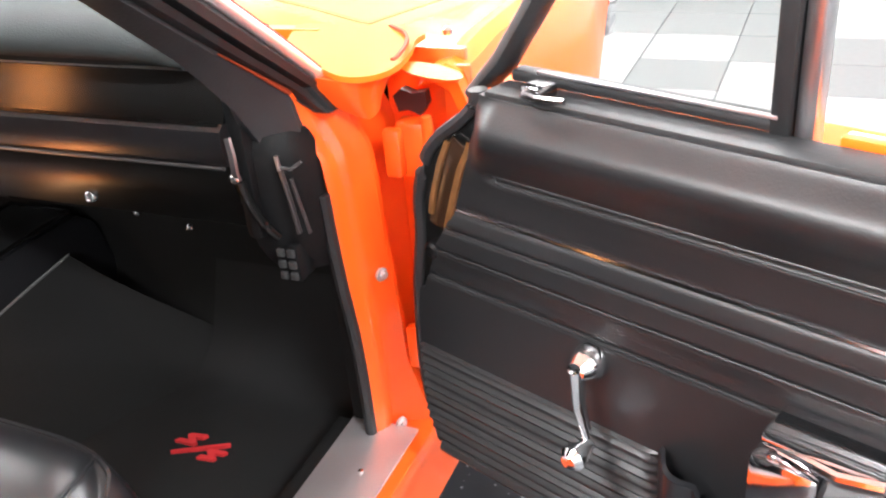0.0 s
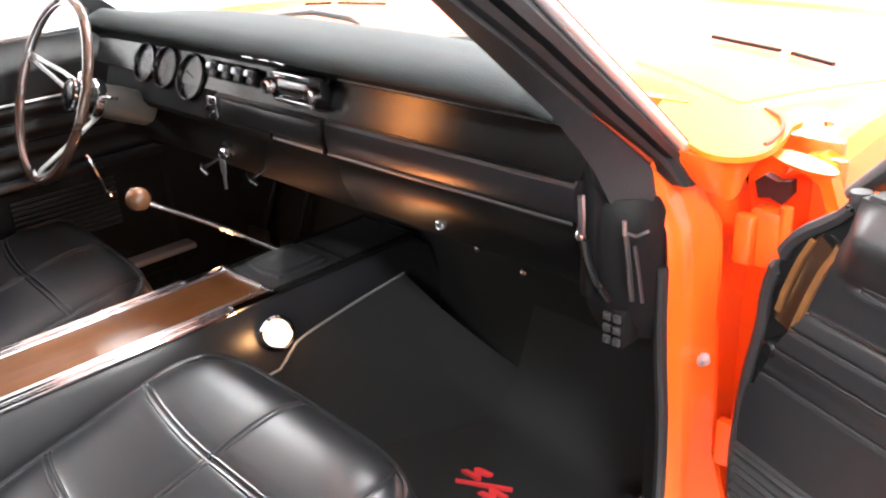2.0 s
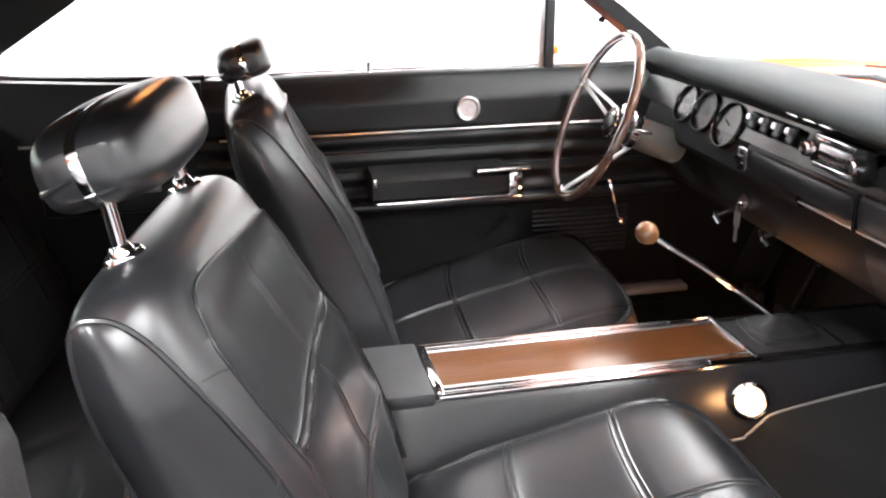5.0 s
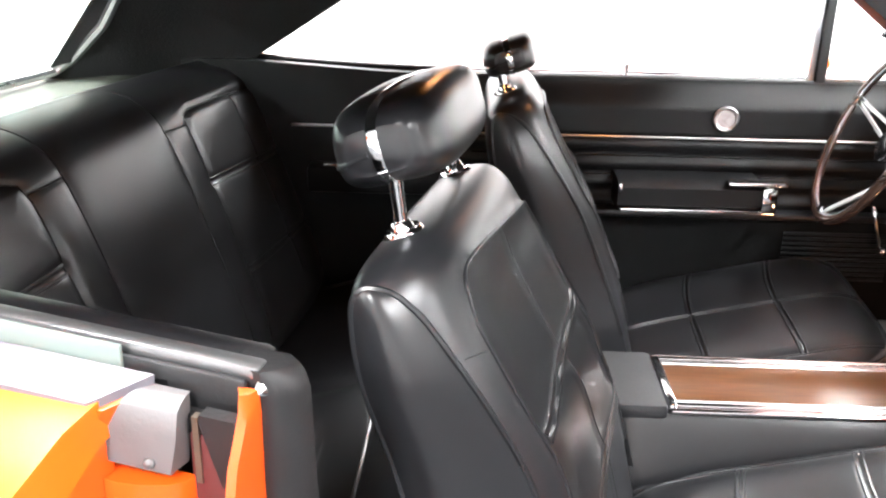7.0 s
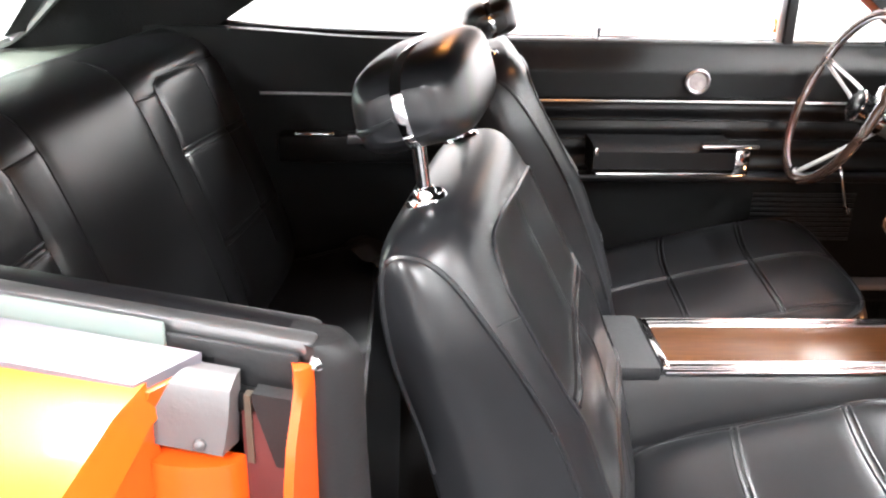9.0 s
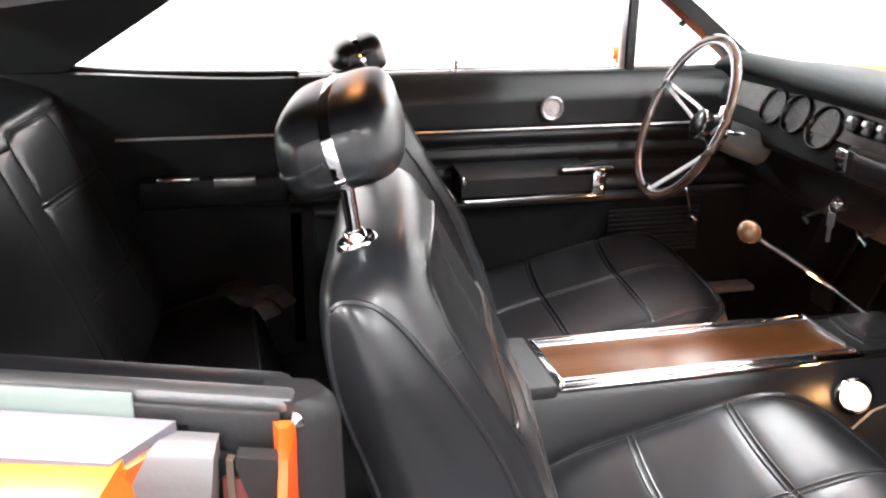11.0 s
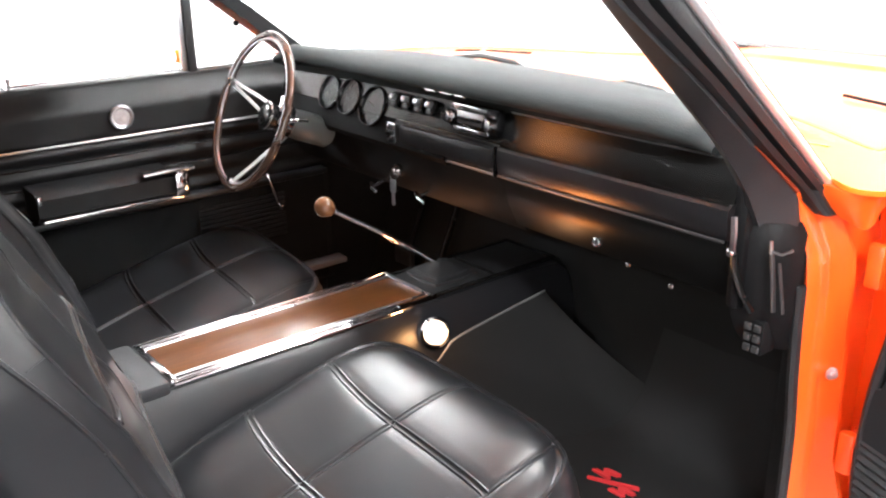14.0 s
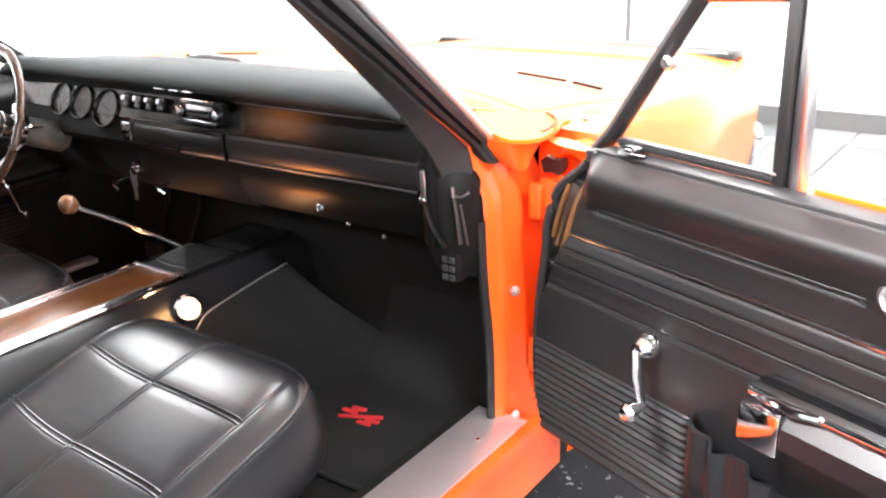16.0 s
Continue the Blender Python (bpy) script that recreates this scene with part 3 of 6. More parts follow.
# lock pillar details beside the door opening
bm = bmesh.new()
loft(bm, [[(x, -0.526 - 0.42 * (x - 0.74) - d, z) for x, z in ((0.77, 0.33), (0.90, 0.33), (0.93, 0.55), (0.93, 0.72), (0.885, 0.88), (0.835, 0.944), (0.79, 0.956), (0.77, 0.95))] for d in (0.0, 0.02)])
part("lock_pillar", bm, ORANGE_IN, car, "orange lock pillar face", False)
part("sill_carpet", box(bmesh.new(), (-0.81, -0.75, 0.2), (-0.735, 1.2, 0.345), 0.01), CARPET, car)
# wheels
for wx in (XC - 0.76, XC + 0.76):
    for wy in (1.85, -1.12):
        wh = part("wheel", revolve(bmesh.new(), [(0.10, -0.11), (0.19, -0.11), (0.28, -0.105), (0.325, -0.07), (0.33, 0), (0.325, 0.07), (0.28, 0.105), (0.19, 0.11), (0.10, 0.11)], (wx, wy, 0.33), (1, 0, 0), 36), TYRE, car, "black tyre")
        part("rim", revolve(bmesh.new(), [(0.02, -0.118), (0.12, -0.112), (0.186, -0.108), (0.186, 0.108), (0.12, 0.112), (0.02, 0.118)], (wx, wy, 0.33), (1, 0, 0), 28), ALU, wh)
for sx in (1, -1):
    x = 0.74 if sx > 0 else -0.71
    part("kick_panel", box(bmesh.new(), (min(x, x + sx * 0.03), 0.84, 0.22), (max(x, x + sx * 0.03), 1.2, 0.90), 0.004), CARPET, car, "black carpeted kick panel")


# ---- padded forms ----
def near_line(x, y, pts):
    best = 9.0
    for (ax, ay), (bx, by) in zip(pts, pts[1:]):
        dx, dy = bx - ax, by - ay
        t = min(1.0, max(0.0, ((x - ax) * dx + (y - ay) * dy) / (dx * dx + dy * dy)))
        best = min(best, math.hypot(x - ax - t * dx, y - ay - t * dy))
    return best


def pillow(bm, m, hw, hl, depth, puff=0.03, k=0.3, seams=(), n=90, taper=0.0, roll=0.035, crown=None, bulge=0.018, low=None, power=2):
    """A stuffed pad. Local x across, y along, z out of its face. seams: (points, depth, breadth). Returns its rim and a function that lays a local x, y on it."""
    low = k if low is None else low
    def flat(u, v):
        kk = k if v > 0 else low
        return hw * u * math.sqrt(1 - kk * abs(v) ** power / 2) * (1 - taper * (v + 1) / 2), hl * v * math.sqrt(1 - kk * abs(u) ** power / 2)
    def shape(u, v):
        x, y = flat(u, v)
        e = min(1.0, (abs(u) ** 7 + abs(v) ** 7) ** (1 / 7))
        z = puff * (1 - abs(u) ** 3) * (1 - abs(v) ** 3) - roll * e ** 9
        if crown:
            q = min(1.0, max(0.0, (y - crown[0]) / (hl - crown[0])))
            z -= crown[1] * q ** 3 * (0.78 + 0.22 * u * u)
        for pts, d, b in seams:
            g = near_line(x, y, pts)
            if g < b * 6:
                z -= d * (0.45 * math.exp(-(g / b) ** 2) + 0.55 * math.exp(-g / (b * 2.2)))
        return Vector((x, y, z))
    def lay(x, y, lift=0.0):
        u, v = x / hw, y / hl
        for _ in range(12):
            fx, fy = flat(u, v)
            u, v = min(1, max(-1, u + (x - fx) / hw)), min(1, max(-1, v + (y - fy) / hl))
        return m @ (shape(u, v) + Vector((0, 0, lift)))
    st = lambda j: math.copysign(abs(-1 + 2 * j / n) ** 0.85, -1 + 2 * j / n)
    g = [[bm.verts.new(m @ shape(st(p), st(q))) for q in range(n + 1)] for p in range(n + 1)]
    for p in range(n):
        for q in range(n):
            bm.faces.new((g[p][q], g[p + 1][q], g[p + 1][q + 1], g[p][q + 1]))
    idx = [(p, 0) for p in range(n)] + [(n, q) for q in range(n)] + [(n - p, n) for p in range(n)] + [(0, n - q) for q in range(n)]
    prev = [g[p][q] for p, q in idx]
    base = [shape(st(p), st(q)) for p, q in idx]
    for f, s in ((0.06, 0.45), (0.16, 0.8), (0.32, 1.0), (0.55, 0.95), (0.78, 0.5), (0.93, -0.1), (1.0, -0.8), (1.0, -2.5), (1.0, -5.0)):
        ring = []
        for c in base:
            w = max(0.25, min(1.0, (depth + c.z) / 0.12)) if s > 0 else 1.0
            r = Vector((c.x, c.y, 0)).normalized()
            ring.append(bm.verts.new(m @ Vector((c.x + r.x * bulge * s * w, c.y + r.y * bulge * s * w * 0.6, c.z + (-depth - c.z) * f))))
        for q in range(len(ring)):
            bm.faces.new((prev[q], prev[(q + 1) % len(ring)], ring[(q + 1) % len(ring)], ring[q]))
        prev = ring
    bm.faces.new(prev)
    return [m @ (c + Vector((0, 0, 0.001))) for c in base], lay


def welt(lay, pts, gap, r, parent, material, step=0.008):
    """A pair of thin stitched welts along a seam (one if gap is 0)."""
    dense = []
    for (ax, ay), (bx, by) in zip(pts, pts[1:]):
        c = max(1, int(math.hypot(bx - ax, by - ay) / step))
        dense += [(ax + (bx - ax) * j / c, ay + (by - ay) * j / c) for j in range(c)]
    dense.append(pts[-1])
    bm = bmesh.new()
    for o in ((-1, 1) if gap else (0,)):
        line = []
        for j, (x, y) in enumerate(dense):
            p, q = dense[max(0, j - 1)], dense[min(len(dense) - 1, j + 1)]
            tx, ty = q[0] - p[0], q[1] - p[1]
            l = math.hypot(tx, ty)
            line.append(lay(x - ty / l * gap * o, y + tx / l * gap * o, 0.0004))
        tube(bm, line, r, 6)
    return part("seam", bm, material, parent)


def axes(o, ex, ey):
    ex, ey = Vector(ex).normalized(), Vector(ey).normalized()
    ez = ex.cross(ey).normalized()
    ey = ez.cross(ex)
    return Matrix(((ex.x, ey.x, ez.x, o[0]), (ex.y, ey.y, ez.y, o[1]), (ex.z, ey.z, ez.z, o[2]), (0, 0, 0, 1)))


# ---- front seats ----
SX = 0.372


BX, BHW = 0.358, 0.212
# side view of the backrest: crest line of its middle, and the piped edge, from the front foot over the top to the rear foot
BACK_MID = [(-0.045, 0.50), (-0.068, 0.60), (-0.087, 0.672), (-0.104, 0.712), (-0.127, 0.775), (-0.154, 0.816), (-0.181, 0.864), (-0.207, 0.914), (-0.239, 0.972), (-0.258, 1.000), (-0.282, 1.012), (-0.316, 1.005), (-0.344, 0.988), (-0.356, 0.955), (-0.346, 0.87), (-0.315, 0.76), (-0.24, 0.50)]
BACK_EDGE = [(-0.060, 0.50), (-0.092, 0.60), (-0.118, 0.67), (-0.135, 0.712), (-0.160, 0.770), (-0.180, 0.810), (-0.210, 0.860), (-0.238, 0.902), (-0.266, 0.940), (-0.284, 0.959), (-0.302, 0.972), (-0.322, 0.977), (-0.338, 0.972), (-0.343, 0.945), (-0.331, 0.87), (-0.295, 0.76), (-0.22, 0.50)]


def backrest_form(yaw):
    """Returns the surface by across (-1 to 1) and arc length from the inset's top edge, the same with seams pressed in, and the edge curves."""
    mid, edge = curve([(0, *p) for p in BACK_MID], 8), curve([(0, *p) for p in BACK_EDGE], 8)
    arc = [0.0]
    for p, q in zip(mid, mid[1:]):
        arc.append(arc[-1] + (q - p).length)
    zero = arc[8 * 8]
    def at(line, S):
        g = min(max(S + zero, 0.0), arc[-1])
        k = min(bisect(arc, g), len(arc) - 1)
        k = max(1, k)
        return line[k - 1].lerp(line[k], (g - arc[k - 1]) / max(1e-9, arc[k] - arc[k - 1]))
    def base(w, S):
        M, E = at(mid, S), at(edge, S)
        p = M.lerp(E, (0.86 * abs(w) ** 8 + 0.14 * w * w) * (1.0 if w > 0 or S > 0 else 1.0 - 0.55 * ease(0.0, -0.08, S)))
        x = w * (BHW + 0.02 * ease(0.80, 0.52, p.z) - 0.006 * ease(0.90, 1.0, p.z))
        return Vector((BX + x, p.y - yaw * x, p.z))
    return base, arc, zero


def bisect(a, v):
    lo, hi = 0, len(a)
    while lo < hi:
        m = (lo + hi) // 2
        lo, hi = (m + 1, hi) if a[m] < v else (lo, m)
    return lo


def front_seat(yaw, back_y, hc, hr, broad=1.0, rise=0.0):
    s = thing("front_seat", SX, 0.15, 0.24, "black tufted leather bucket seat with chrome-post headrest", "car seat", "front seats")
    # cushion, its front edge raised
    bm = bmesh.new()
    m = axes((SX + 0.001, 0.199 + back_y, 0.508 + rise), (1, -0.033, -rise * 5), (0, 1, 0.2565)) @ Matrix.Diagonal((broad, 1, 1, 1))
    bend = lambda y, x: (x, y + (0.032 * (x / 0.26) ** 2 if x < 0 else 0.001))
    mid, rows = [(0.0, -0.27), (0.0, 0.262)], [[bend(y, -0.275 + 0.51 * k / 10) for k in range(11)] for y in (0.102, -0.077)]
    edges = [[(0.236, -0.27), (0.236, 0.17), (0.230, 0.225), (0.215, 0.258)], [(-0.268, -0.27), (-0.268, 0.16), (-0.255, 0.235)]]
    cuts = [(mid, 0.0042, 0.0038), (rows[0], 0.0042, 0.0042), (rows[1], 0.0042, 0.0042), (edges[0], 0.0045, 0.004), (edges[1], 0.003, 0.004)]
    ring, lay = pillow(bm, m, 0.292, 0.270, 0.19, 0.009, 0.42, cuts, 140, roll=0.026, bulge=0.014, power=6)
    cushion = part("seat_cushion", bm, LEATHER, s, "black leather cushion with crossed seams")
    part("piping", tube(bmesh.new(), ring, 0.0042, 6, True), LEATHER, cushion)
    for pts in (mid, *rows):
        welt(lay, pts, 0.0052, 0.0030, cushion, LEATHER)
    for pts in edges:
        welt(lay, pts, 0.0, 0.0032, cushion, LEATHER)
    for y in (0.102, -0.077):
        part("button", revolve(bmesh.new(), [(0.0075, -0.006), (0.0075, 0), (0.005, 0.003), (0.001, 0.004)], lay(0, y, 0.001), (0, -0.2, 1), 14), PANEL, cushion)
    # backrest
    base, arc, zero = backrest_form(yaw)
    inset = [(v.x, v.y) for v in curve([(0.184, -0.44, 0), (0.182, -0.20, 0), (0.181, -0.075, 0), (0.177, -0.03, 0), (0.160, 0.006, 0), (0.12, 0.012, 0), (0.0, 0.0, 0), (-0.12, -0.012, 0), (-0.165, -0.022, 0), (-0.181, -0.06, 0), (-0.182, -0.20, 0), (-0.184, -0.44, 0)], 5)]
    mid = [(0.0, -0.44), (0.0, 0.0)]
    rows = [[(0.174, -0.197), (0.09, -0.187), (0.0, -0.178), (-0.09, -0.174), (-0.174, -0.172)], [(0.174, -0.347), (0.0, -0.333), (-0.174, -0.342)]]
    ties = [[(0.181, -0.075), (0.206, -0.066)], [(-0.181, -0.075), (-0.206, -0.066)]]
    cuts = [(mid, 0.003, 0.004), (rows[0], 0.0055, 0.005), (rows[1], 0.0055, 0.005), (inset, 0.0036, 0.0035)]
    def surf(w, S, lift=0.0):
        p = base(w, S)
        e = 0.004
        n = (base(min(1, w + 0.02), S) - base(max(-1, w - 0.02), S)).cross(base(w, S + e) - base(w, S - e)).normalized()
        d, x = 0.009 * ease(-0.12, -0.20, w * BHW) * ease(0.03, -0.10, S), w * BHW
        if S < 0.06:
            d += 0.006 * (1 - min(1, abs(x) / 0.18) ** 2) * (1 if S < 0 else 0)* ease(0, -0.05, S)
            deep = 0.0
            for pts, dep, br in cuts:
                g = near_line(x, S, pts)
                if g < br * 6:
                    deep = max(deep, dep * (0.45 * math.exp(-(g / br) ** 2) + 0.55 * math.exp(-g / (br * 2.2))))
            d -= deep
        return p + n * (d + lift)
    nw, total = 96, arc[-1]
    ns = 170
    bm = bmesh.new()
    sheet(bm, nw, ns, lambda u, v: surf(math.copysign(abs(2 * u - 1) ** 0.8, 2 * u - 1), total * v - zero))
    rest = part("backrest", bm, LEATHER, s, "black leather backrest with padded panels")
    for sd in (1, -1):
        # rounded side gusset between the front and the rear edge
        front = [base(sd, total * k / 120 - zero) for k in range(121)]
        top = max(range(121), key=lambda k: front[k].z)
        fz, rz = front[:top + 1], front[top:][::-1]
        def on(line, z):
            for p, q in zip(line, line[1:]):
                if q.z >= z:
                    return p.lerp(q, max(0, (z - p.z) / max(1e-6, q.z - p.z)))
            return line[-1]
        def gusset(u, v):
            z = 0.50 + (front[top].z - 0.5005) * (1 - (1 - v) ** 1.6)
            p, q = on(fz, z), on(rz, z)
            t = 0.5 - 0.5 * math.cos(math.pi * u)
            r = p.lerp(q, t)
            b = 0.024 * max(0.0, math.sin(math.pi * t ** 1.35)) * min(1.0, (front[top].z - z) / 0.09) ** 0.5
            return r + Vector((sd * b, 0, 0.25 * b * ease(0.85, 0.97, z)))
        bm = bmesh.new()
        sheet(bm, 24, 60, gusset)
        part("side_gusset", bm, LEATHER, rest, "smooth black leather side panel")
        part("piping", tube(bmesh.new(), [surf(sd, total * k / 150 - zero, 0.0012) for k in range(8, 118)], 0.0036, 6), LEATHER, rest)
    def laid(x, S, lift=0.0):
        return surf(max(-1, min(1, x / BHW)), S, lift)
    for pts in rows:
        welt(laid, pts, 0.0055, 0.0030, rest, LEATHER)
    welt(laid, inset, 0.0, 0.0024, rest, LEATHER)
    for pts in (mid, *ties):
        welt(laid, pts, 0.0, 0.0011, rest, LEATHER)
    # headrest on two chrome posts: two stuffed halves with a chrome band between
    hc = Vector(hc)
    turn = Matrix.Rotation(-math.atan(yaw), 3, "Z") @ Matrix.Rotation(radians(17), 3, "X")
    def cap(u, b, grow=1.0):
        # u from end to end, b round the section
        x = math.sin(math.pi * (u - 0.5))
        k = max(0.0, 1 - abs(x) ** 4.4) ** (1 / 2.7)
        c, d = math.cos(b), math.sin(b)
        y, z = math.copysign(abs(c) ** 0.48, c), math.copysign(abs(d) ** 0.52, d)
        if y < 0:
            y *= 1.0 - 0.10 * max(0, z)
        groove = 1 - 0.035 * math.exp(-((y - 0.02) / 0.05) ** 2) - (0.026 * math.exp(-((z + 0.30) / 0.05) ** 2) if y < -0.1 else 0)
        z *= 1 - 0.10 * x * x
        return hc + turn @ Vector((hr[0] * x * (0.985 if abs(x) > 0.97 else 1) * (1 + 0.03 * (1 - min(1, abs(y) + abs(z)))), hr[1] * y * k * grow * groove, hr[2] * z * k * grow * groove))
    NU, NB = 64, 96
    bm = bmesh.new()
    g = [[bm.verts.new(cap(i / NU, j * math.tau / NB)) for j in range(NB)] for i in range(1, NU)]
    for i in range(NU - 2):
        for j in range(NB):
            bm.faces.new((g[i][j], g[i + 1][j], g[i + 1][(j + 1) % NB], g[i][(j + 1) % NB]))
    bm.faces.new(g[0])
    bm.faces.new(g[-1])
    head = part("headrest", bm, LEATHER, s, "black leather headrest with chrome band")
    bm = bmesh.new()
    secs = []
    loop = [(i / 70, 0.5 * math.pi) for i in range(1, 70)] + [(1 - i / 70, 1.5 * math.pi) for i in range(1, 70)]
    for u, bb in loop:
        o = cap(u, bb, 1.0)
        out = (o - hc)
        out = Vector((out.x * 0.5, 0, out.z)).normalized()
        side = turn @ Vector((0, 1, 0))
        secs.append([o + side * 0.0065 - out * 0.006, o + side * 0.0055 + out * 0.0015, o + out * 0.0026, o - side * 0.0055 + out * 0.0015, o - side * 0.0065 - out * 0.006])
    secs.append(secs[0])
    loft(bm, secs, True, False)
    part("chrome_band", bm, CHROME, head, "thin chrome band round the headrest")
    zb = math.pi + math.asin(0.30 ** (1 / 0.52))
    for o in (-0.022, 0.022):
        part("seam", tube(bmesh.new(), [cap(0.015 + 0.97 * j / 70, zb + o, 1.016) for j in range(71)], 0.0024, 6), LEATHER, head)
    for px in (0.472, 0.235):
        py = -0.319 - (px - BX) * yaw
        post = part("post", tube(bmesh.new(), [(px, py + 0.012, 0.95), (px, py, 1.0), (px, py - 0.010, hc.z - 0.02)], 0.0075, 12), CHROME, s, "chrome headrest post")
        part("escutcheon", revolve(bmesh.new(), [(0.022, -0.006), (0.022, 0.001), (0.019, 0.005), (0.013, 0.004), (0.011, 0.012), (0.009, 0.014)], (px, py + 0.001, 1.0015), (0, -0.35, 1), 24), CHROME, post, "chrome post escutcheon")
    bm = bmesh.new()
    box(bm, (SX - 0.22, -0.10, 0.24), (SX + 0.22, 0.40, 0.37), 0.02)
    part("seat_base", bm, RUBBER, s, "black seat base")
    return s


seat = front_seat(0.195, 0.0, (0.358, -0.338, 1.093), (0.146, 0.0645, 0.0485))
seat = front_seat(0.0, -0.02, (0.358, -0.313, 1.062), (0.138, 0.052, 0.037), 0.86, 0.012)
seat.matrix_basis = pose(XC * 2 - SX, 0.15 + 0.10, 0.24)

# ---- rear seat ----
rear = thing("rear_seat", XC, -0.65, 0.24, "black leather rear bench seat with stitched panels", "car seat")
bm = bmesh.new()
RE = Vector((math.cos(radians(10)), -math.sin(radians(10)), 0))
RM = axes(Vector((-0.6, -0.80, 0.985)) + 0.5 * RE + 0.26 * Vector((0.06, 0.35, -0.93)) + Vector((0, -0.02, -0.01)), -RE, (-0.07, -0.374, 1))
gro = []
for sx in (-1, 1):
    o = lambda pts: [(sx * x + 0.016, y) for x, y in pts]
    gro += [(o([(0.157, -0.27), (0.157, 0.30)]), 0.003, 0.006), (o([(0.240, -0.27), (0.242, 0.185), (0.252, 0.213), (0.28, 0.224), (0.60, 0.217)]), 0.005, 0.007), (o([(0.242, 0.076), (0.60, 0.062)]), 0.006, 0.008), (o([(0.157, 0.200), (0.242, 0.196)]), 0.002, 0.005), (o([(0.465, 0.217), (0.468, -0.20)]), 0.002, 0.005), (o([(0.245, -0.115), (0.60, -0.12)]), 0.006, 0.008), (o([(0.61, -0.25), (0.60, 0.25)]), 0.003, 0.006)]
rring, rlay = pillow(bm, RM, 0.69, 0.315, 0.15, 0.014, 0.10, gro, 190, roll=0.03, crown=(0.17, 0.075))
rb = part("backrest", bm, LEATHER, rear, "black leather rear backrest with stitched insets")
for pts, gd, gb in gro:
    welt(rlay, pts, 0.0075 if gb > 0.0075 else 0.0, 0.0026 if gb > 0.0075 else 0.0017, rb, LEATHER if gb > 0.0075 else MATTE)
bm = bmesh.new()
cring, clay = pillow(bm, axes((XC, -0.612, 0.452), (1, 0, 0), (0, 1, 0.30)), 0.64, 0.187, 0.2, 0.0, 0.10, [([(-0.095, -0.2), (-0.095, 0.2)], 0.006, 0.005), ([(0.035, -0.2), (0.035, 0.075), (0.095, 0.10), (0.50, 0.10)], 0.005, 0.004)], 90, roll=0.002, bulge=0.002)
rc = part("seat_cushion", bm, LEATHER, rear, "black leather rear cushion")
part("piping", tube(bmesh.new(), cring, 0.0045, 6, True), LEATHER, rc)

# folded lap belt lying on the rear cushion
WEBBING = mat("grey_black_webbing", (0.022, 0.022, 0.024), 0.5, bump=0.4, fine=700)
belt = thing("seat_belt", -0.53, -0.45, 0.50, "folded black webbing lap belt on the rear seat", "seat belt")
for k, (x, y, a) in enumerate(((-0.60, -0.455, 0.25), (-0.56, -0.44, 0.05), (-0.50, -0.46, -0.2))):
    e, z0 = Vector((math.cos(a) * 0.5, math.sin(a) + 0.55, 0)).normalized(), 0.515 + 0.010 * k
    bm = bmesh.new()
    strip(bm, curve([Vector((x, y, z0)) + e * s + Vector((0, 0, dz)) for s, dz in ((-0.06, -0.004), (-0.02, 0.012), (0.03, 0.004), (0.075, 0.014), (0.11, -0.006))], 5), (0.1, 0, 1), 0.045, 0.003)
    part("webbing", bm, WEBBING, belt)
part("buckle", box(bmesh.new(), (-0.56, -0.415, 0.518), (-0.51, -0.385, 0.532), 0.004), DIAL, belt, "black belt buckle")

# ---- dashboard ----
dash = thing("dashboard", XC, 0.85, 0.75, "black padded dashboard with round gauges and radio", "dashboard")
DXS = [-0.66 + 1.365 * k / 40 for k in range(41)]


def bow(x):
    # the dash leans back a little towards its ends
    return (0.0, -0.012 * (abs(x - 0.02) / 0.68) ** 4)


RIDGE = mat("dull_bright_ridge", (0.16, 0.16, 0.165), 0.35, 0.8)
padp = [(0.700, 0.988), (0.690, 0.998), (0.693, 1.014), (0.712, 1.030), (0.750, 1.040), (0.82, 1.040), (0.90, 1.018), (0.965, 0.985), (0.965, 0.95), (0.74, 0.95), (0.728, 0.985)]
padp = curve([(0.728, 0.985)] + padp[:-3], 4) + padp[-3:-1]
bm = bmesh.new()
secs = []
for x in sorted(DXS + [0.60, 0.615, 0.625, 0.635, 0.645, 0.65, 0.653]):
    e = 2.2 * (0.35 * ease(0.52, 0.64, x) + 0.65 * ease(0.61, 0.656, x))
    e2 = ease(-0.6, -0.66, x)
    if x > 0.655:
        continue
    secs.append([(x, y + 0.012 * e + (0.06 * (abs(x - XC) / 0.7) ** 3 * -1 if y > 0.9 else 0), 0.95 + (z - 0.95) * (1 - 0.22 * e - 0.35 * e2) - 0.02 * (abs(x - 0.15) / 0.6) ** 3 * ease(0.70, 0.78, y)) for y, z in padp])
loft(bm, secs)
part("dash_pad", bm, PAD, dash, "grey-black padded dash top")
bm = bmesh.new()
along_x(bm, [(0.745, 0.988), (0.733, 0.96), (0.718, 0.925), (0.708, 0.906), (0.80, 0.90), (0.80, 0.988)], DXS)
part("upper_panel", bm, PANEL, dash, "satin black upper dash panel")
bm = bmesh.new()
along_x(bm, [(0.705, 0.906), (0.697, 0.899), (0.695, 0.88), (0.699, 0.856), (0.704, 0.849), (0.80, 0.849), (0.80, 0.906)], [x for x in DXS if x > -0.16])
part("mid_panel", bm, VINYL, dash, "black padded mid dash strip")
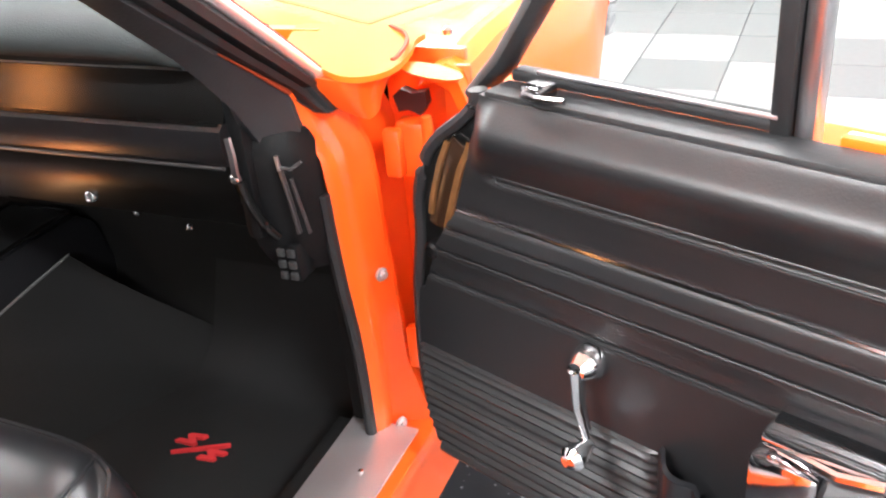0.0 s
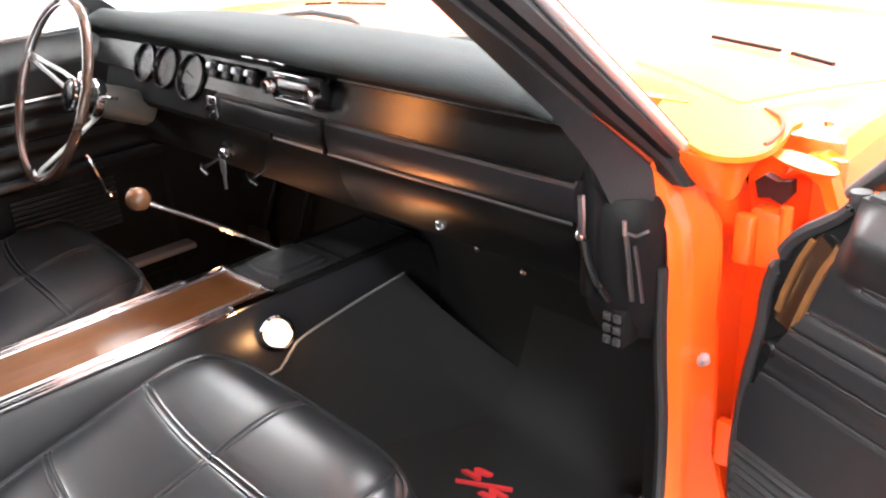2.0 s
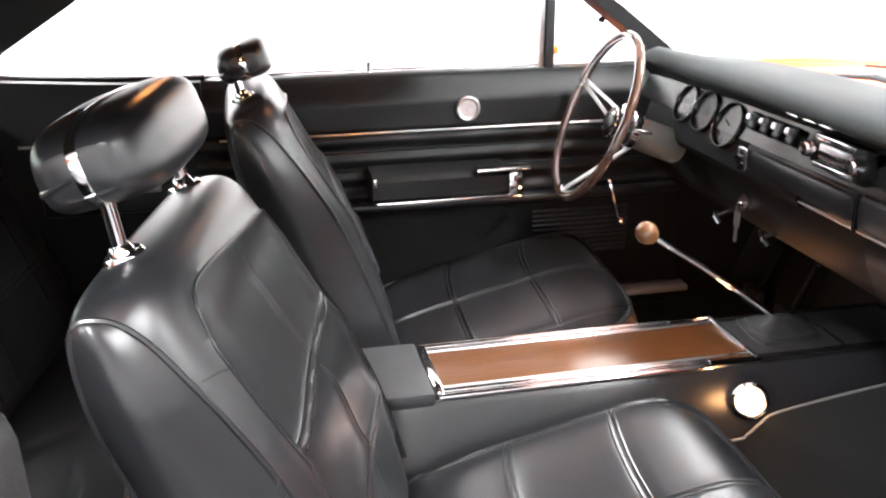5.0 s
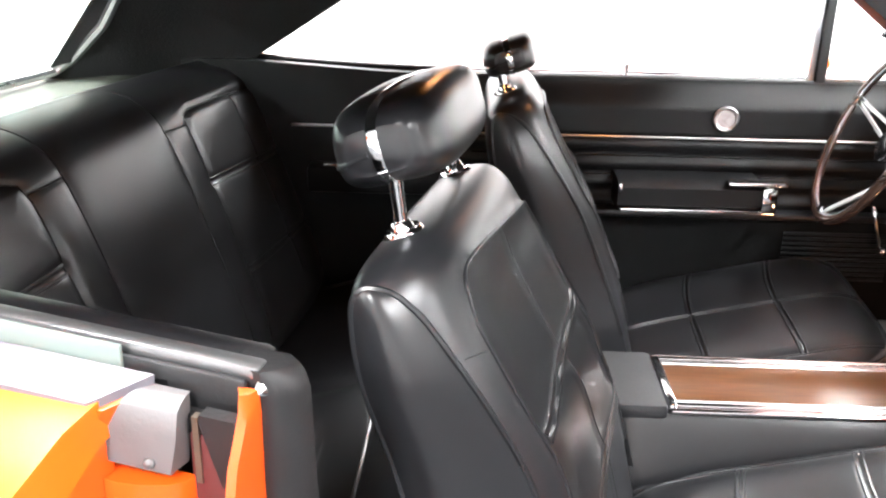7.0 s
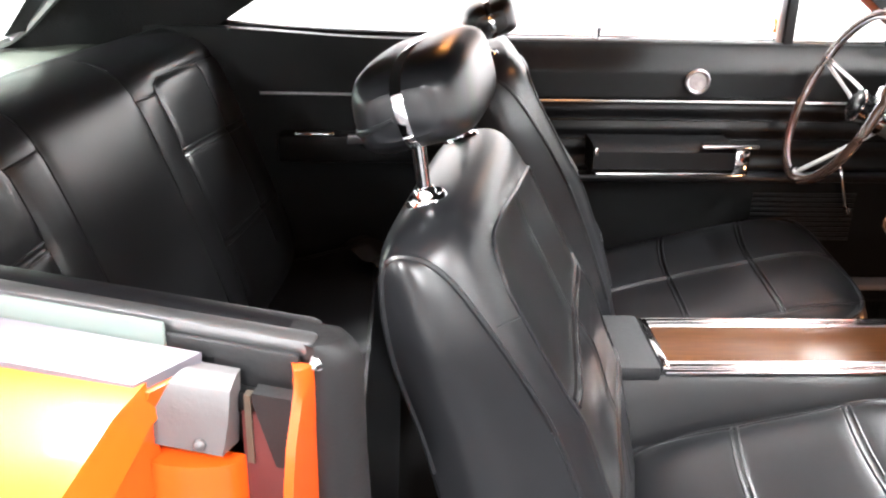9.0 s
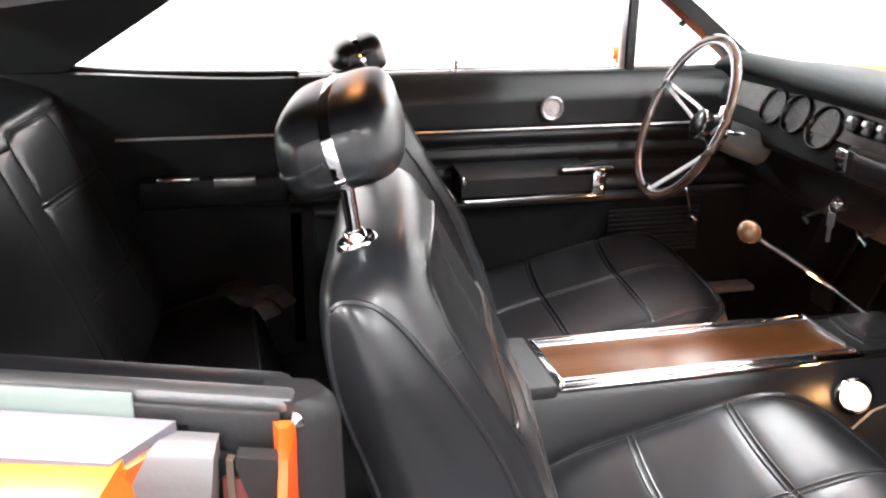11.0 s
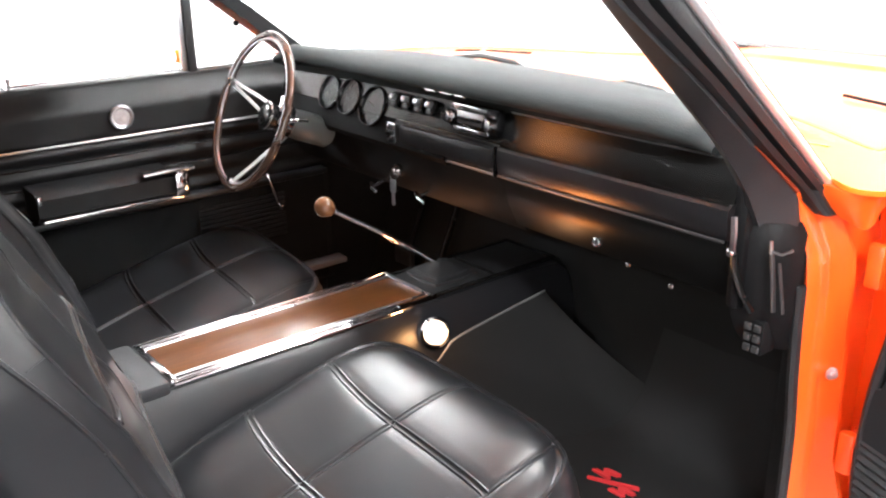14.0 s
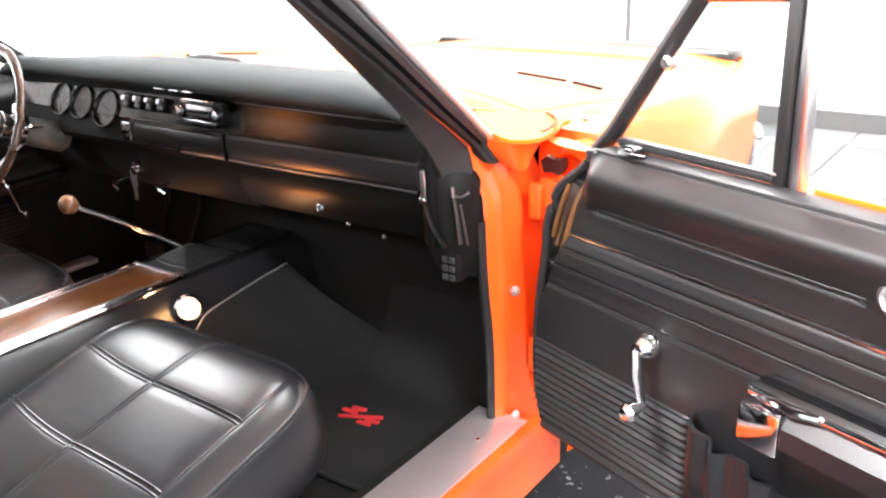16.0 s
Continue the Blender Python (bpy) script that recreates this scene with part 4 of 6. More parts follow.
for z, y0, r, xs, lab in ((0.9055, 0.704, 0.003, (0.19, 0.70), "rounded black ridge"), (0.8475, 0.7, 0.0025, (-0.60, 0.70), "rounded black ridge"), (0.968, 0.7345, 0.0018, (0.19, 0.66), "thin bright ridge")):
    bm = bmesh.new()
    tube(bm, [(xs[0] + (xs[1] - xs[0]) * k / 12, y0, z) for k in range(13)], r, 6)
    part("trim_line", bm, ALU if z > 0.95 else RIDGE if z < 0.85 else PANEL, dash, lab)
part("panel_gap", box(bmesh.new(), (0.183, 0.692, 0.846), (0.188, 0.70, 0.906)), DIAL, dash)
bm = bmesh.new()
along_x(bm, [(0.712, 0.846), (0.708, 0.83), (0.718, 0.79), (0.745, 0.74), (0.76, 0.735), (0.83, 0.76), (0.83, 0.846)], [0.20 + 0.5 * k / 12 for k in range(13)])
gb = part("glove_box_door", bm, PANELLOW, dash, "satin black glove box door")
lock = part("lock", revolve(bmesh.new(), [(0.009, -0.004), (0.009, 0.003), (0.0075, 0.005), (0.006, 0.002), (0.001, 0.002)], (0.424, 0.727, 0.768), (0, -0.94, 0.3), 18), CHROME, gb, "chrome glove box lock")
bm = bmesh.new()
along_x(bm, [(0.735, 0.846), (0.738, 0.80), (0.75, 0.745), (0.77, 0.722), (0.86, 0.73), (0.86, 0.846)], [-0.66 + 0.86 * k / 12 for k in range(13)])
part("lower_panel", bm, MATTE, dash, "black lower dash panel")
bm = bmesh.new()
along_x(bm, [(0.78, 0.735), (0.80, 0.715), (1.15, 0.74), (1.15, 0.78), (0.80, 0.75)], [-0.62 + 1.30 * k / 6 for k in range(7)])
part("under_panel", bm, CARPET, dash)
for x, y, z in ((0.478, 0.765, 0.733), (0.575, 0.762, 0.722), (0.70, 0.765, 0.727)):
    part("screw", revolve(bmesh.new(), [(0.0055, 0), (0.0055, 0.003), (0.002, 0.005)], (x, y - 0.012, z), (0, -1, 0), 10), CHROME, dash)
FUSEGREY = mat("grey_fuse_plastic", (0.03, 0.03, 0.031), 0.5)
DARKCHROME0 = mat("dull_steel_wire", (0.35, 0.35, 0.36), 0.35, 1.0)
STRAP = mat("dull_grey_strap", (0.07, 0.066, 0.068), 0.3, 0.6)
# end cap with chrome bracket at the open side
part("end_cap", box(bmesh.new(), (0.700, 0.712, 0.735), (0.728, 0.80, 0.955), 0.012), MATTE, dash, "charcoal dash end cap")
bm = bmesh.new()
strip(bm, [(0.716, 0.698, 0.893), (0.721, 0.694, 0.87), (0.722, 0.692, 0.848), (0.72, 0.698, 0.835)], (0.1, -1, 0), 0.009, 0.005)
part("end_moulding", tube(bmesh.new(), curve([(0.720, 0.700, 0.832), (0.724, 0.705, 0.80), (0.732, 0.715, 0.765), (0.742, 0.728, 0.738)], 5), 0.0065, 8), PANEL, dash, "glossy black end moulding")
part("screw", revolve(bmesh.new(), [(0.007, 0), (0.007, 0.003), (0.003, 0.005)], (0.718, 0.694, 0.838), (0, -1, 0.2), 12), CHROME, dash)
part("end_bracket", bm, DARKCHROME0, dash, "satin metal end bracket")
bm = bmesh.new()
loft(bm, [[(0.705, 0.722 + e, z), (0.74, 0.726 + e, z), (0.768 - k, 0.742 + e, z), (0.784 - k, 0.768 + e, z), (0.789 - k, 0.80, z), (0.789 - k, 0.87, z), (0.705, 0.87, z)] for z, e, k in ((0.66, 0.05, 0.0), (0.69, 0.025, 0.0), (0.72, 0.008, 0.0), (0.76, 0.0, 0.0), (0.82, 0.0, 0.0), (0.86, 0.0, 0.002), (0.88, 0.01, 0.01))])
part("kick_trim", bm, MATTE, dash, "charcoal trim between dash and pillar")
for pts, r in (([(0.768, 0.724, 0.842), (0.776, 0.722, 0.80), (0.782, 0.722, 0.752)], 0.0045), ([(0.782, 0.724, 0.83), (0.790, 0.724, 0.79), (0.796, 0.726, 0.752)], 0.003), ([(0.768, 0.722, 0.846), (0.785, 0.722, 0.845), (0.80, 0.726, 0.855)], 0.0028), ([(0.766, 0.722, 0.862), (0.768, 0.722, 0.842)], 0.004)):
    part("wire_clip", tube(bmesh.new(), pts, r * 0.8, 8), DARKCHROME0 if r < 0.003 or pts[0][2] > 0.85 else STRAP, dash, "bent metal clip strap")
part("fuse_block", box(bmesh.new(), (0.727, 0.735, 0.664), (0.763, 0.775, 0.722), 0.004), MATTE, dash, "black fuse block with metal clips")
for k in range(3):
    for x in (0.731, 0.747):
        part("fuse", box(bmesh.new(), (x, 0.730, 0.668 + 0.018 * k), (x + 0.012, 0.736, 0.680 + 0.018 * k), 0.002), FUSEGREY, dash)

DARKCHROME = mat("dim_chrome", (0.10, 0.10, 0.105), 0.25, 1.0)
# gauge cluster
CLUSTER = mat("charcoal_cluster_panel", (0.005, 0.005, 0.0055), 0.55, bump=0.15, fine=500, spec=0.08)
cl = part("instrument_panel", along_x(bmesh.new(), [(0.746, 0.985), (0.727, 0.94), (0.704, 0.885), (0.694, 0.850), (0.700, 0.838), (0.75, 0.835), (0.75, 0.985)], [-0.60, -0.56, -0.3, 0.0, 0.03]), CLUSTER, dash, "charcoal gauge cluster panel")
GN = Vector((0, -0.92, 0.39))
for x, z, r in ((-0.435, 0.925, 0.040), (-0.350, 0.925, 0.042), (-0.250, 0.918, 0.045)):
    c0 = Vector((x, 0.704 + (z - 0.885) * 0.42, z))
    gz = part("gauge", revolve(bmesh.new(), [(r * 1.05, -0.004), (r * 1.05, 0.007), (r * 1.0, 0.010), (r * 0.94, 0.007), (r * 0.9, 0.001), (0.001, 0.001)], c0, GN, 32), DIAL, cl, "round black gauge")
    gu, gw = frame_of(GN)
    part("bezel", tube(bmesh.new(), [c0 + GN * 0.010 + r * 1.0 * (math.cos(a) * gu + math.sin(a) * gw) for a in [k * math.tau / 32 for k in range(32)]], 0.0011, 6, True), DARKCHROME, gz, "thin dim chrome bezel")
    bm = bmesh.new()
    for k in range(9):
        a = radians(-50 + 35 * k)
        box(bm, (-0.0006, -0.0005, r * 0.70), (0.0006, 0.0005, r * 0.82), 0, Matrix.Translation(c0 + GN * 0.004) @ Matrix.Rotation(radians(-23), 4, "X") @ Matrix.Rotation(a, 4, "Y"))
    box(bm, (-0.0004, -0.001, -0.003), (0.0004, 0.001, r * 0.6), 0, Matrix.Translation(c0 + GN * 0.005) @ Matrix.Rotation(radians(-23), 4, "X") @ Matrix.Rotation(radians(-70), 4, "Y"))
    part("dial_marks", bm, DARKCHROME, gz, "pale dial marks and needle")
for x in (-0.165, -0.122, -0.080, -0.038):
    tilt = Matrix.Translation((x, 0.722, 0.944)) @ Matrix.Rotation(radians(-23), 4, "X")
    sw = part("toggle_switch", box(bmesh.new(), (-0.013, -0.010, -0.017), (0.013, 0.004, 0.017), 0.004, tilt), DIAL, cl, "small black rocker switch")
    part("lever", box(bmesh.new(), (-0.007, -0.022, -0.002), (0.007, -0.009, 0.010), 0.003, tilt), ALU, sw, "pale metal lever tip")
radio = part("radio", box(bmesh.new(), (0.040, 0.700, 0.922), (0.182, 0.725, 0.972), 0.005), DIAL, dash, "chrome-faced car radio")
for zz in (0.924, 0.970):
    part("face_trim", box(bmesh.new(), (0.06, 0.694, zz - 0.004), (0.162, 0.701, zz + 0.004), 0.0015), CHROME, radio)
part("tuning_scale", box(bmesh.new(), (0.072, 0.695, 0.936), (0.150, 0.701, 0.960), 0.002), ALU, radio, "pale tuning scale")
part("push_buttons", box(bmesh.new(), (0.078, 0.690, 0.944), (0.144, 0.696, 0.951), 0.001), DIAL, radio)
for x in (0.050, 0.172):
    part("knob", revolve(bmesh.new(), [(0.014, 0), (0.014, 0.012), (0.011, 0.02), (0.001, 0.021)], (x, 0.70, 0.947), (0, -1, 0), 20), CHROME, radio, "chrome radio knob")
for x in (-0.02, 0.03, 0.075):
    part("vent_lever", box(bmesh.new(), (x - 0.018, 0.698, 0.984), (x + 0.018, 0.712, 0.990), 0.002), CHROME, dash, "small chrome lever")
part("ash_tray", box(bmesh.new(), (-0.125, 0.690, 0.856), (0.178, 0.71, 0.902), 0.01), VINYL, dash, "black padded ash tray door")
hs = part("heater_switch", box(bmesh.new(), (-0.176, 0.694, 0.850), (-0.140, 0.716, 0.900), 0.005), CHROME, dash, "chrome heater switch plate")
part("slider", box(bmesh.new(), (-0.168, 0.686, 0.872), (-0.148, 0.695, 0.882), 0.002), DIAL, hs)

# keys and pulls below the dash
keys = thing("key_set", -0.192, 0.712, 0.70, "bunch of silver car keys hanging in the ignition", "keys")
part("ignition_lock", revolve(bmesh.new(), [(0.016, 0), (0.016, 0.016), (0.010, 0.022), (0.001, 0.022)], (-0.192, 0.746, 0.775), (0, -1, 0.1), 18), CHROME, keys)
part("key_ring", tube(bmesh.new(), [(-0.192 + 0.012 * math.cos(a), 0.722, 0.766 + 0.012 * math.sin(a)) for a in [k * math.tau / 20 for k in range(20)]], 0.0013, 6, True), CHROME, keys)
for k, (dx, dz) in enumerate(((0.0, 0.0), (0.009, 0.004))):
    bm = bmesh.new()
    box(bm, (-0.200 + dx, 0.718 - 0.004 * k, 0.727 + dz), (-0.182 + dx, 0.7205 - 0.004 * k, 0.756 + dz), 0.0011)
    box(bm, (-0.195 + dx, 0.718 - 0.004 * k, 0.695 + dz), (-0.187 + dx, 0.7205 - 0.004 * k, 0.729 + dz), 0.001)
    part("key", bm, ALU, keys, "flat silver key")
for x, z, s in ((-0.10, 0.735, 0.03), (-0.28, 0.72, 0.02)):
    pull = thing("pull_handle", x, 0.74, z, "small chrome pull handle under the dash", "handle", "dash pulls")
    part("knob", tube(bmesh.new(), [(x - s / 2, 0.728, z + 0.006), (x, 0.722, z), (x + s / 2, 0.728, z - 0.012)], 0.005, 8), CHROME, pull)
    part("stem", tube(bmesh.new(), [(x, 0.722, z), (x, 0.765, z + 0.01)], 0.004, 8), CHROME, pull)

# ---- unseen warm lamps added under the headliner ----
for x, y, z, power in ((-0.02, -0.31, 1.297, 0.3), (-0.33, 0.09, 1.283, 0.15)):
    dl = thing("dome_lamp", x, y, z, "small unseen warm lamp added under the black headliner", "ceiling lamp", "dome lamps")
    part("base", box(bmesh.new(), (x - 0.06, y - 0.035, z + 0.002), (x + 0.06, y + 0.035, z + 0.012), 0.004), CHROME, dl)
    part("lens", box(bmesh.new(), (x - 0.052, y - 0.028, z - 0.008), (x + 0.052, y + 0.028, z + 0.002), 0.004), DOMEGLOW, dl, "glowing warm lens")
    ld = bpy.data.lights.new("dome_lamp_light", "AREA")
    ld.shape, ld.size, ld.size_y, ld.energy, ld.color = "RECTANGLE", 0.10, 0.055, power, (1.0, 0.38, 0.10)
    new("dome_lamp_light", ld).matrix_basis = pose(x, y, z - 0.012)

# added narrow spot that lays a warm glow on the upper dash
ml = bpy.data.lights.new("dash_glow_spot", "SPOT")
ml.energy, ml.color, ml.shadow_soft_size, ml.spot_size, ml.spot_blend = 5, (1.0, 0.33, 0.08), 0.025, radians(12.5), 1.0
new("dash_glow_spot", ml).matrix_basis = look((-0.33, 0.09, 1.268), (0.33, 0.725, 0.95))

# ---- steering wheel ----
wc = Vector((-0.478, 0.524, 0.900))
wn = Vector((-0.093, -0.926, 0.378)).normalized()
wheel = thing("steering_wheel", wc.x, wc.y, wc.z, "thin wood-grain steering wheel with chrome spokes", "steering wheel")
wu = wn.cross(Vector((0, 0, 1))).normalized()
wv = wu.cross(wn).normalized()
ring = [wc + 0.184 * (math.cos(k * math.tau / 72) * wu + math.sin(k * math.tau / 72) * wv) for k in range(72)]
SPOKE = mat("brushed_spoke", (0.42, 0.41, 0.41), 0.38, 0.9, vary=0.1, bump=0.1)
RIMMAT = mat("walnut_rim", (0.060, 0.034, 0.024), 0.1, vary=0.5, scale=40, coat=1.0, rough_vary=0.03)
part("rim", tube(bmesh.new(), ring, 0.0100, 12, True), RIMMAT, wheel, "polished wood-look rim")
part("inner_ring", tube(bmesh.new(), [wc + (p - wc) * 0.945 + wn * 0.002 for p in ring], 0.0035, 6, True), ALU, wheel)
hub = part("hub", revolve(bmesh.new(), [(0.034, -0.100), (0.038, -0.085), (0.036, -0.070), (0.030, -0.060), (0.033, -0.045), (0.033, -0.036), (0.026, -0.030), (0.001, -0.028)], wc, wn, 24), DIAL, wheel, "black horn hub")
part("hub_ring", tube(bmesh.new(), [wc - wn * 0.038 + 0.033 * (math.cos(k * math.tau / 24) * wu + math.sin(k * math.tau / 24) * wv) for k in range(24)], 0.0025, 6, True), CHROME, hub)
for a in (radians(17), radians(163), radians(270)):
    e = math.cos(a) * wu + math.sin(a) * wv
    side = wn.cross(e)
    if a < 4:
        # slotted spoke: two slim bars that meet at the rim
        bars = [[wc + e * 0.032 + side * 0.016 * o - wn * 0.060, wc + e * 0.08 + side * 0.013 * o - wn * 0.046, wc + e * 0.14 + side * 0.007 * o - wn * 0.018, wc + e * 0.181 + side * 0.004 * o - wn * 0.001] for o in (-1, 1)]
        w = 0.0085
    else:
        bars, w = [[wc + e * 0.034 - wn * 0.105, wc + e * 0.07 - wn * 0.080, wc + e * 0.12 - wn * 0.044, wc + e * 0.160 - wn * 0.014, wc + e * 0.182 - wn * 0.001]], 0.019
    for bar in bars:
        part("spoke", strip(bmesh.new(), bar, wn, w, 0.004), SPOKE, wheel, "brushed metal spoke")
    part("rim_clamp", strip(bmesh.new(), [wc + e * 0.170 + side * k + wn * 0.004 for k in (-0.009, 0.0, 0.009)], wn, 0.016, 0.005), CHROME, wheel)
column = thing("steering_column", wc.x, wc.y + 0.1, wc.z - 0.05, "grey steering column below the wheel", "steering column")
part("shroud", revolve(bmesh.new(), [(0.028, -0.215), (0.036, -0.205), (0.037, -0.14), (0.034, -0.10), (0.030, -0.08), (0.02, -0.075)], wc, wn, 24), mat("grey_column_paint", (0.085, 0.092, 0.089), 0.38), column, "grey column shroud")
part("collar", revolve(bmesh.new(), [(0.038, -0.10), (0.042, -0.095), (0.042, -0.082), (0.036, -0.078)], wc, wn, 24), CHROME, column)
part("turn_lever", tube(bmesh.new(), [wc - wn * 0.09, wc - wn * 0.085 - wu * 0.12 + wv * 0.02], [0.005, 0.004], 8), CHROME, column)

# ---- centre console and shifter ----
# floor carpet again, coloured lighter for the light on the tunnel
TUNNELCARPET = mat("lit_tunnel_carpet", (0.0095, 0.0095, 0.0097), 0.95, bump=0.9, fine=600, vary=0.3, spec=0.2)
BINDING = mat("grey_edge_binding", (0.10, 0.10, 0.10), 0.6)
con = thing("centre_console", -0.045, 0.4, 0.25, "black centre console with wood-grain lid and chrome rails", "console")
sec = [(-0.215, 0.24), (-0.185, 0.44), (-0.152, 0.535), (-0.142, 0.548), (0.042, 0.548), (0.052, 0.535), (0.085, 0.44), (0.115, 0.24)]
bm = bmesh.new()
loft(bm, [[(x, y, 0.24 + (z - 0.24) * h) for x, z in sec] for y, h in ((-0.13, 0.93), (-0.10, 1.0), (0.06, 1.0), (0.5, 1.0), (0.66, 1.0), (0.9, 1.0), (1.03, 0.98), (1.06, 0.9))])
part("body", bm, VINYL, con, "black console body")
part("end_block", box(bmesh.new(), (-0.150, -0.10, 0.535), (0.048, 0.058, 0.566), 0.008), TRIM, con, "grey console end block")
lid = part("lid", box(bmesh.new(), (-0.118, 0.075, 0.548), (0.022, 0.65, 0.558), 0.003), WOOD, con, "walnut wood-grain console lid")
for x in (-0.132, 0.036):
    part("chrome_rail", tube(bmesh.new(), [(x - 0.006, 0.064, 0.557), (x - 0.006, 0.56, 0.557)], 0.0062, 12), CHROME, con, "bright chrome rail")
    part("chrome_rail", tube(bmesh.new(), [(x + 0.008, 0.064, 0.554), (x + 0.008, 0.56, 0.554)], 0.0062, 12), CHROME, con)
    part("rail_end", tube(bmesh.new(), [(x, 0.56, 0.554), (x, 0.66, 0.554)], 0.008, 8), CHROME, con)
    part("rail_lip", tube(bmesh.new(), [(x + (0.017 if x < 0 else -0.017), 0.066, 0.559), (x + (0.017 if x < 0 else -0.017), 0.655, 0.559)], 0.0025, 6), ALU, con)
part("chrome_bar", box(bmesh.new(), (-0.14, 0.060, 0.548), (0.04, 0.075, 0.563), 0.004), CHROME, con, "chrome end bar")
part("chrome_bar", box(bmesh.new(), (-0.14, 0.646, 0.548), (0.04, 0.654, 0.562), 0.003), ALU, con)
part("shift_plate", box(bmesh.new(), (-0.13, 0.665, 0.546), (0.03, 1.02, 0.554), 0.003), RUBBER, con, "black shifter plate")
for lo, hi in (((-0.135, 0.66, 0.552), (-0.125, 1.03, 0.558)), ((0.025, 0.66, 0.552), (0.035, 1.03, 0.558)), ((-0.135, 1.022, 0.552), (0.035, 1.03, 0.558)), ((-0.12, 0.84, 0.553), (0.02, 0.846, 0.558))):
    part("plate_edge", box(bmesh.new(), lo, hi, 0.002), PANEL, con)
bm = bmesh.new()
loft(bm, [[(-0.06 + s * c, 0.755 + s * 1.1 * d, z) for c, d in ((-1, -1), (0, -1.1), (1, -1), (1.1, 0), (1, 1), (0, 1.1), (-1, 1), (-1.1, 0))] for s, z in ((0.055, 0.552), (0.053, 0.557), (0.055, 0.561), (0.045, 0.565), (0.044, 0.569), (0.022, 0.577), (0.010, 0.588))])
part("shift_boot", bm, RUBBER, con, "black rubber shift boot")
lamp = part("courtesy_lamp", revolve(bmesh.new(), [(0.034, 0), (0.034, 0.010), (0.028, 0.013), (0.028, 0.008), (0.001, 0.008)], (0.076, 0.622, 0.497), (1, -0.3, 0.25), 24), CHROME, con, "lit round courtesy lamp")
part("lens", revolve(bmesh.new(), [(0.026, 0.008), (0.024, 0.018), (0.016, 0.025), (0.001, 0.028)], (0.076, 0.622, 0.497), (1, -0.3, 0.25), 24), LAMPGLOW, lamp, "glowing warm white lens")
lamp = part("courtesy_lamp", revolve(bmesh.new(), [(0.034, 0), (0.034, 0.010), (0.028, 0.013), (0.028, 0.008), (0.001, 0.008)], (-0.176, 0.70, 0.497), (-1, -0.2, 0.25), 24), CHROME, con, "lit round courtesy lamp")
part("lens", revolve(bmesh.new(), [(0.026, 0.008), (0.024, 0.018), (0.016, 0.025), (0.001, 0.028)], (-0.176, 0.70, 0.497), (-1, -0.2, 0.25), 24), LAMPGLOW, lamp, "glowing warm white lens")
fl = bpy.data.lights.new("courtesy_lamp_light", "POINT")
fl.energy, fl.color, fl.shadow_soft_size = 1.0, (1.0, 0.42, 0.18), 0.02
new("courtesy_lamp_light", fl).matrix_basis = pose(-0.225, 0.69, 0.515)
pl = bpy.data.lights.new("courtesy_lamp_light", "POINT")
pl.energy, pl.color, pl.shadow_soft_size = 0.7, (1.0, 0.5, 0.2), 0.02
new("courtesy_lamp_light", pl).matrix_basis = pose(0.125, 0.605, 0.51)
# extra spot near the console lamp, added for the glow round the glove box
sl = bpy.data.lights.new("glove_glow_spot", "SPOT")
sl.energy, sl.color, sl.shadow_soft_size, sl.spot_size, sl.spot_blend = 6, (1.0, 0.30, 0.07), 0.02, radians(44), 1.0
new("glove_glow_spot", sl).matrix_basis = look((0.13, 0.53, 0.53), (0.37, 0.73, 0.95))
bm = bmesh.new()
BIND = curve([(0.098, 0.36, 0.430), (0.100, 0.58, 0.432), (0.101, 0.612, 0.441), (0.102, 0.635, 0.462), (0.102, 0.667, 0.480), (0.102, 0.805, 0.501), (0.100, 0.93, 0.514)], 8)
tube(bm, BIND, 0.0026, 6)
part("carpet_edge", bm, BINDING, con, "pale carpet binding")
# carpet over the gearbox tunnel, spreading towards the toe board
bm = bmesh.new()


def tunnel_at(u, v):
    p = BIND[min(48, int(v * 48))].lerp(BIND[min(48, int(v * 48) + 1)], v * 48 - int(v * 48))
    e = ease(0.45, 0.95, p.y)
    q = Vector((0.155 + 0.185 * e, p.y + 0.08 * e, carpet_profile(p.y + 0.08 * e) + 0.010))
    w = p.lerp(q, u)
    return w.x - 0.030 * math.sin(math.pi * u) + 0.002 * noise.noise((u * 9, v * 14, 5)), w.y, w.z


slab(bm, 14, 48, tunnel_at, (-0.01, 0, -0.012))
part("tunnel_carpet", bm, TUNNELCARPET, con, "dark carpet over the tunnel side")
shift = thing("gear_lever", -0.06, 0.755, 0.56, "chrome gear lever with round wooden knob", "gear lever")
part("lever", tube(bmesh.new(), curve([(-0.062, 0.765, 0.56), (-0.07, 0.745, 0.585), (-0.105, 0.635, 0.664), (-0.146, 0.52, 0.738)], 6), [0.0055] * 19, 10), CHROME, shift, "bent chrome lever")
part("knob", revolve(bmesh.new(), [(0.010, -0.023), (0.017, -0.017), (0.022, -0.007), (0.0228, 0.002), (0.019, 0.0125), (0.0115, 0.020), (0.001, 0.023)], (-0.15, 0.509, 0.745), (-0.4, -0.6, 0.6), 24), mat("maple_knob", (0.15, 0.068, 0.032), 0.2, vary=0.25, scale=40, coat=0.8), shift, "varnished round wooden knob")

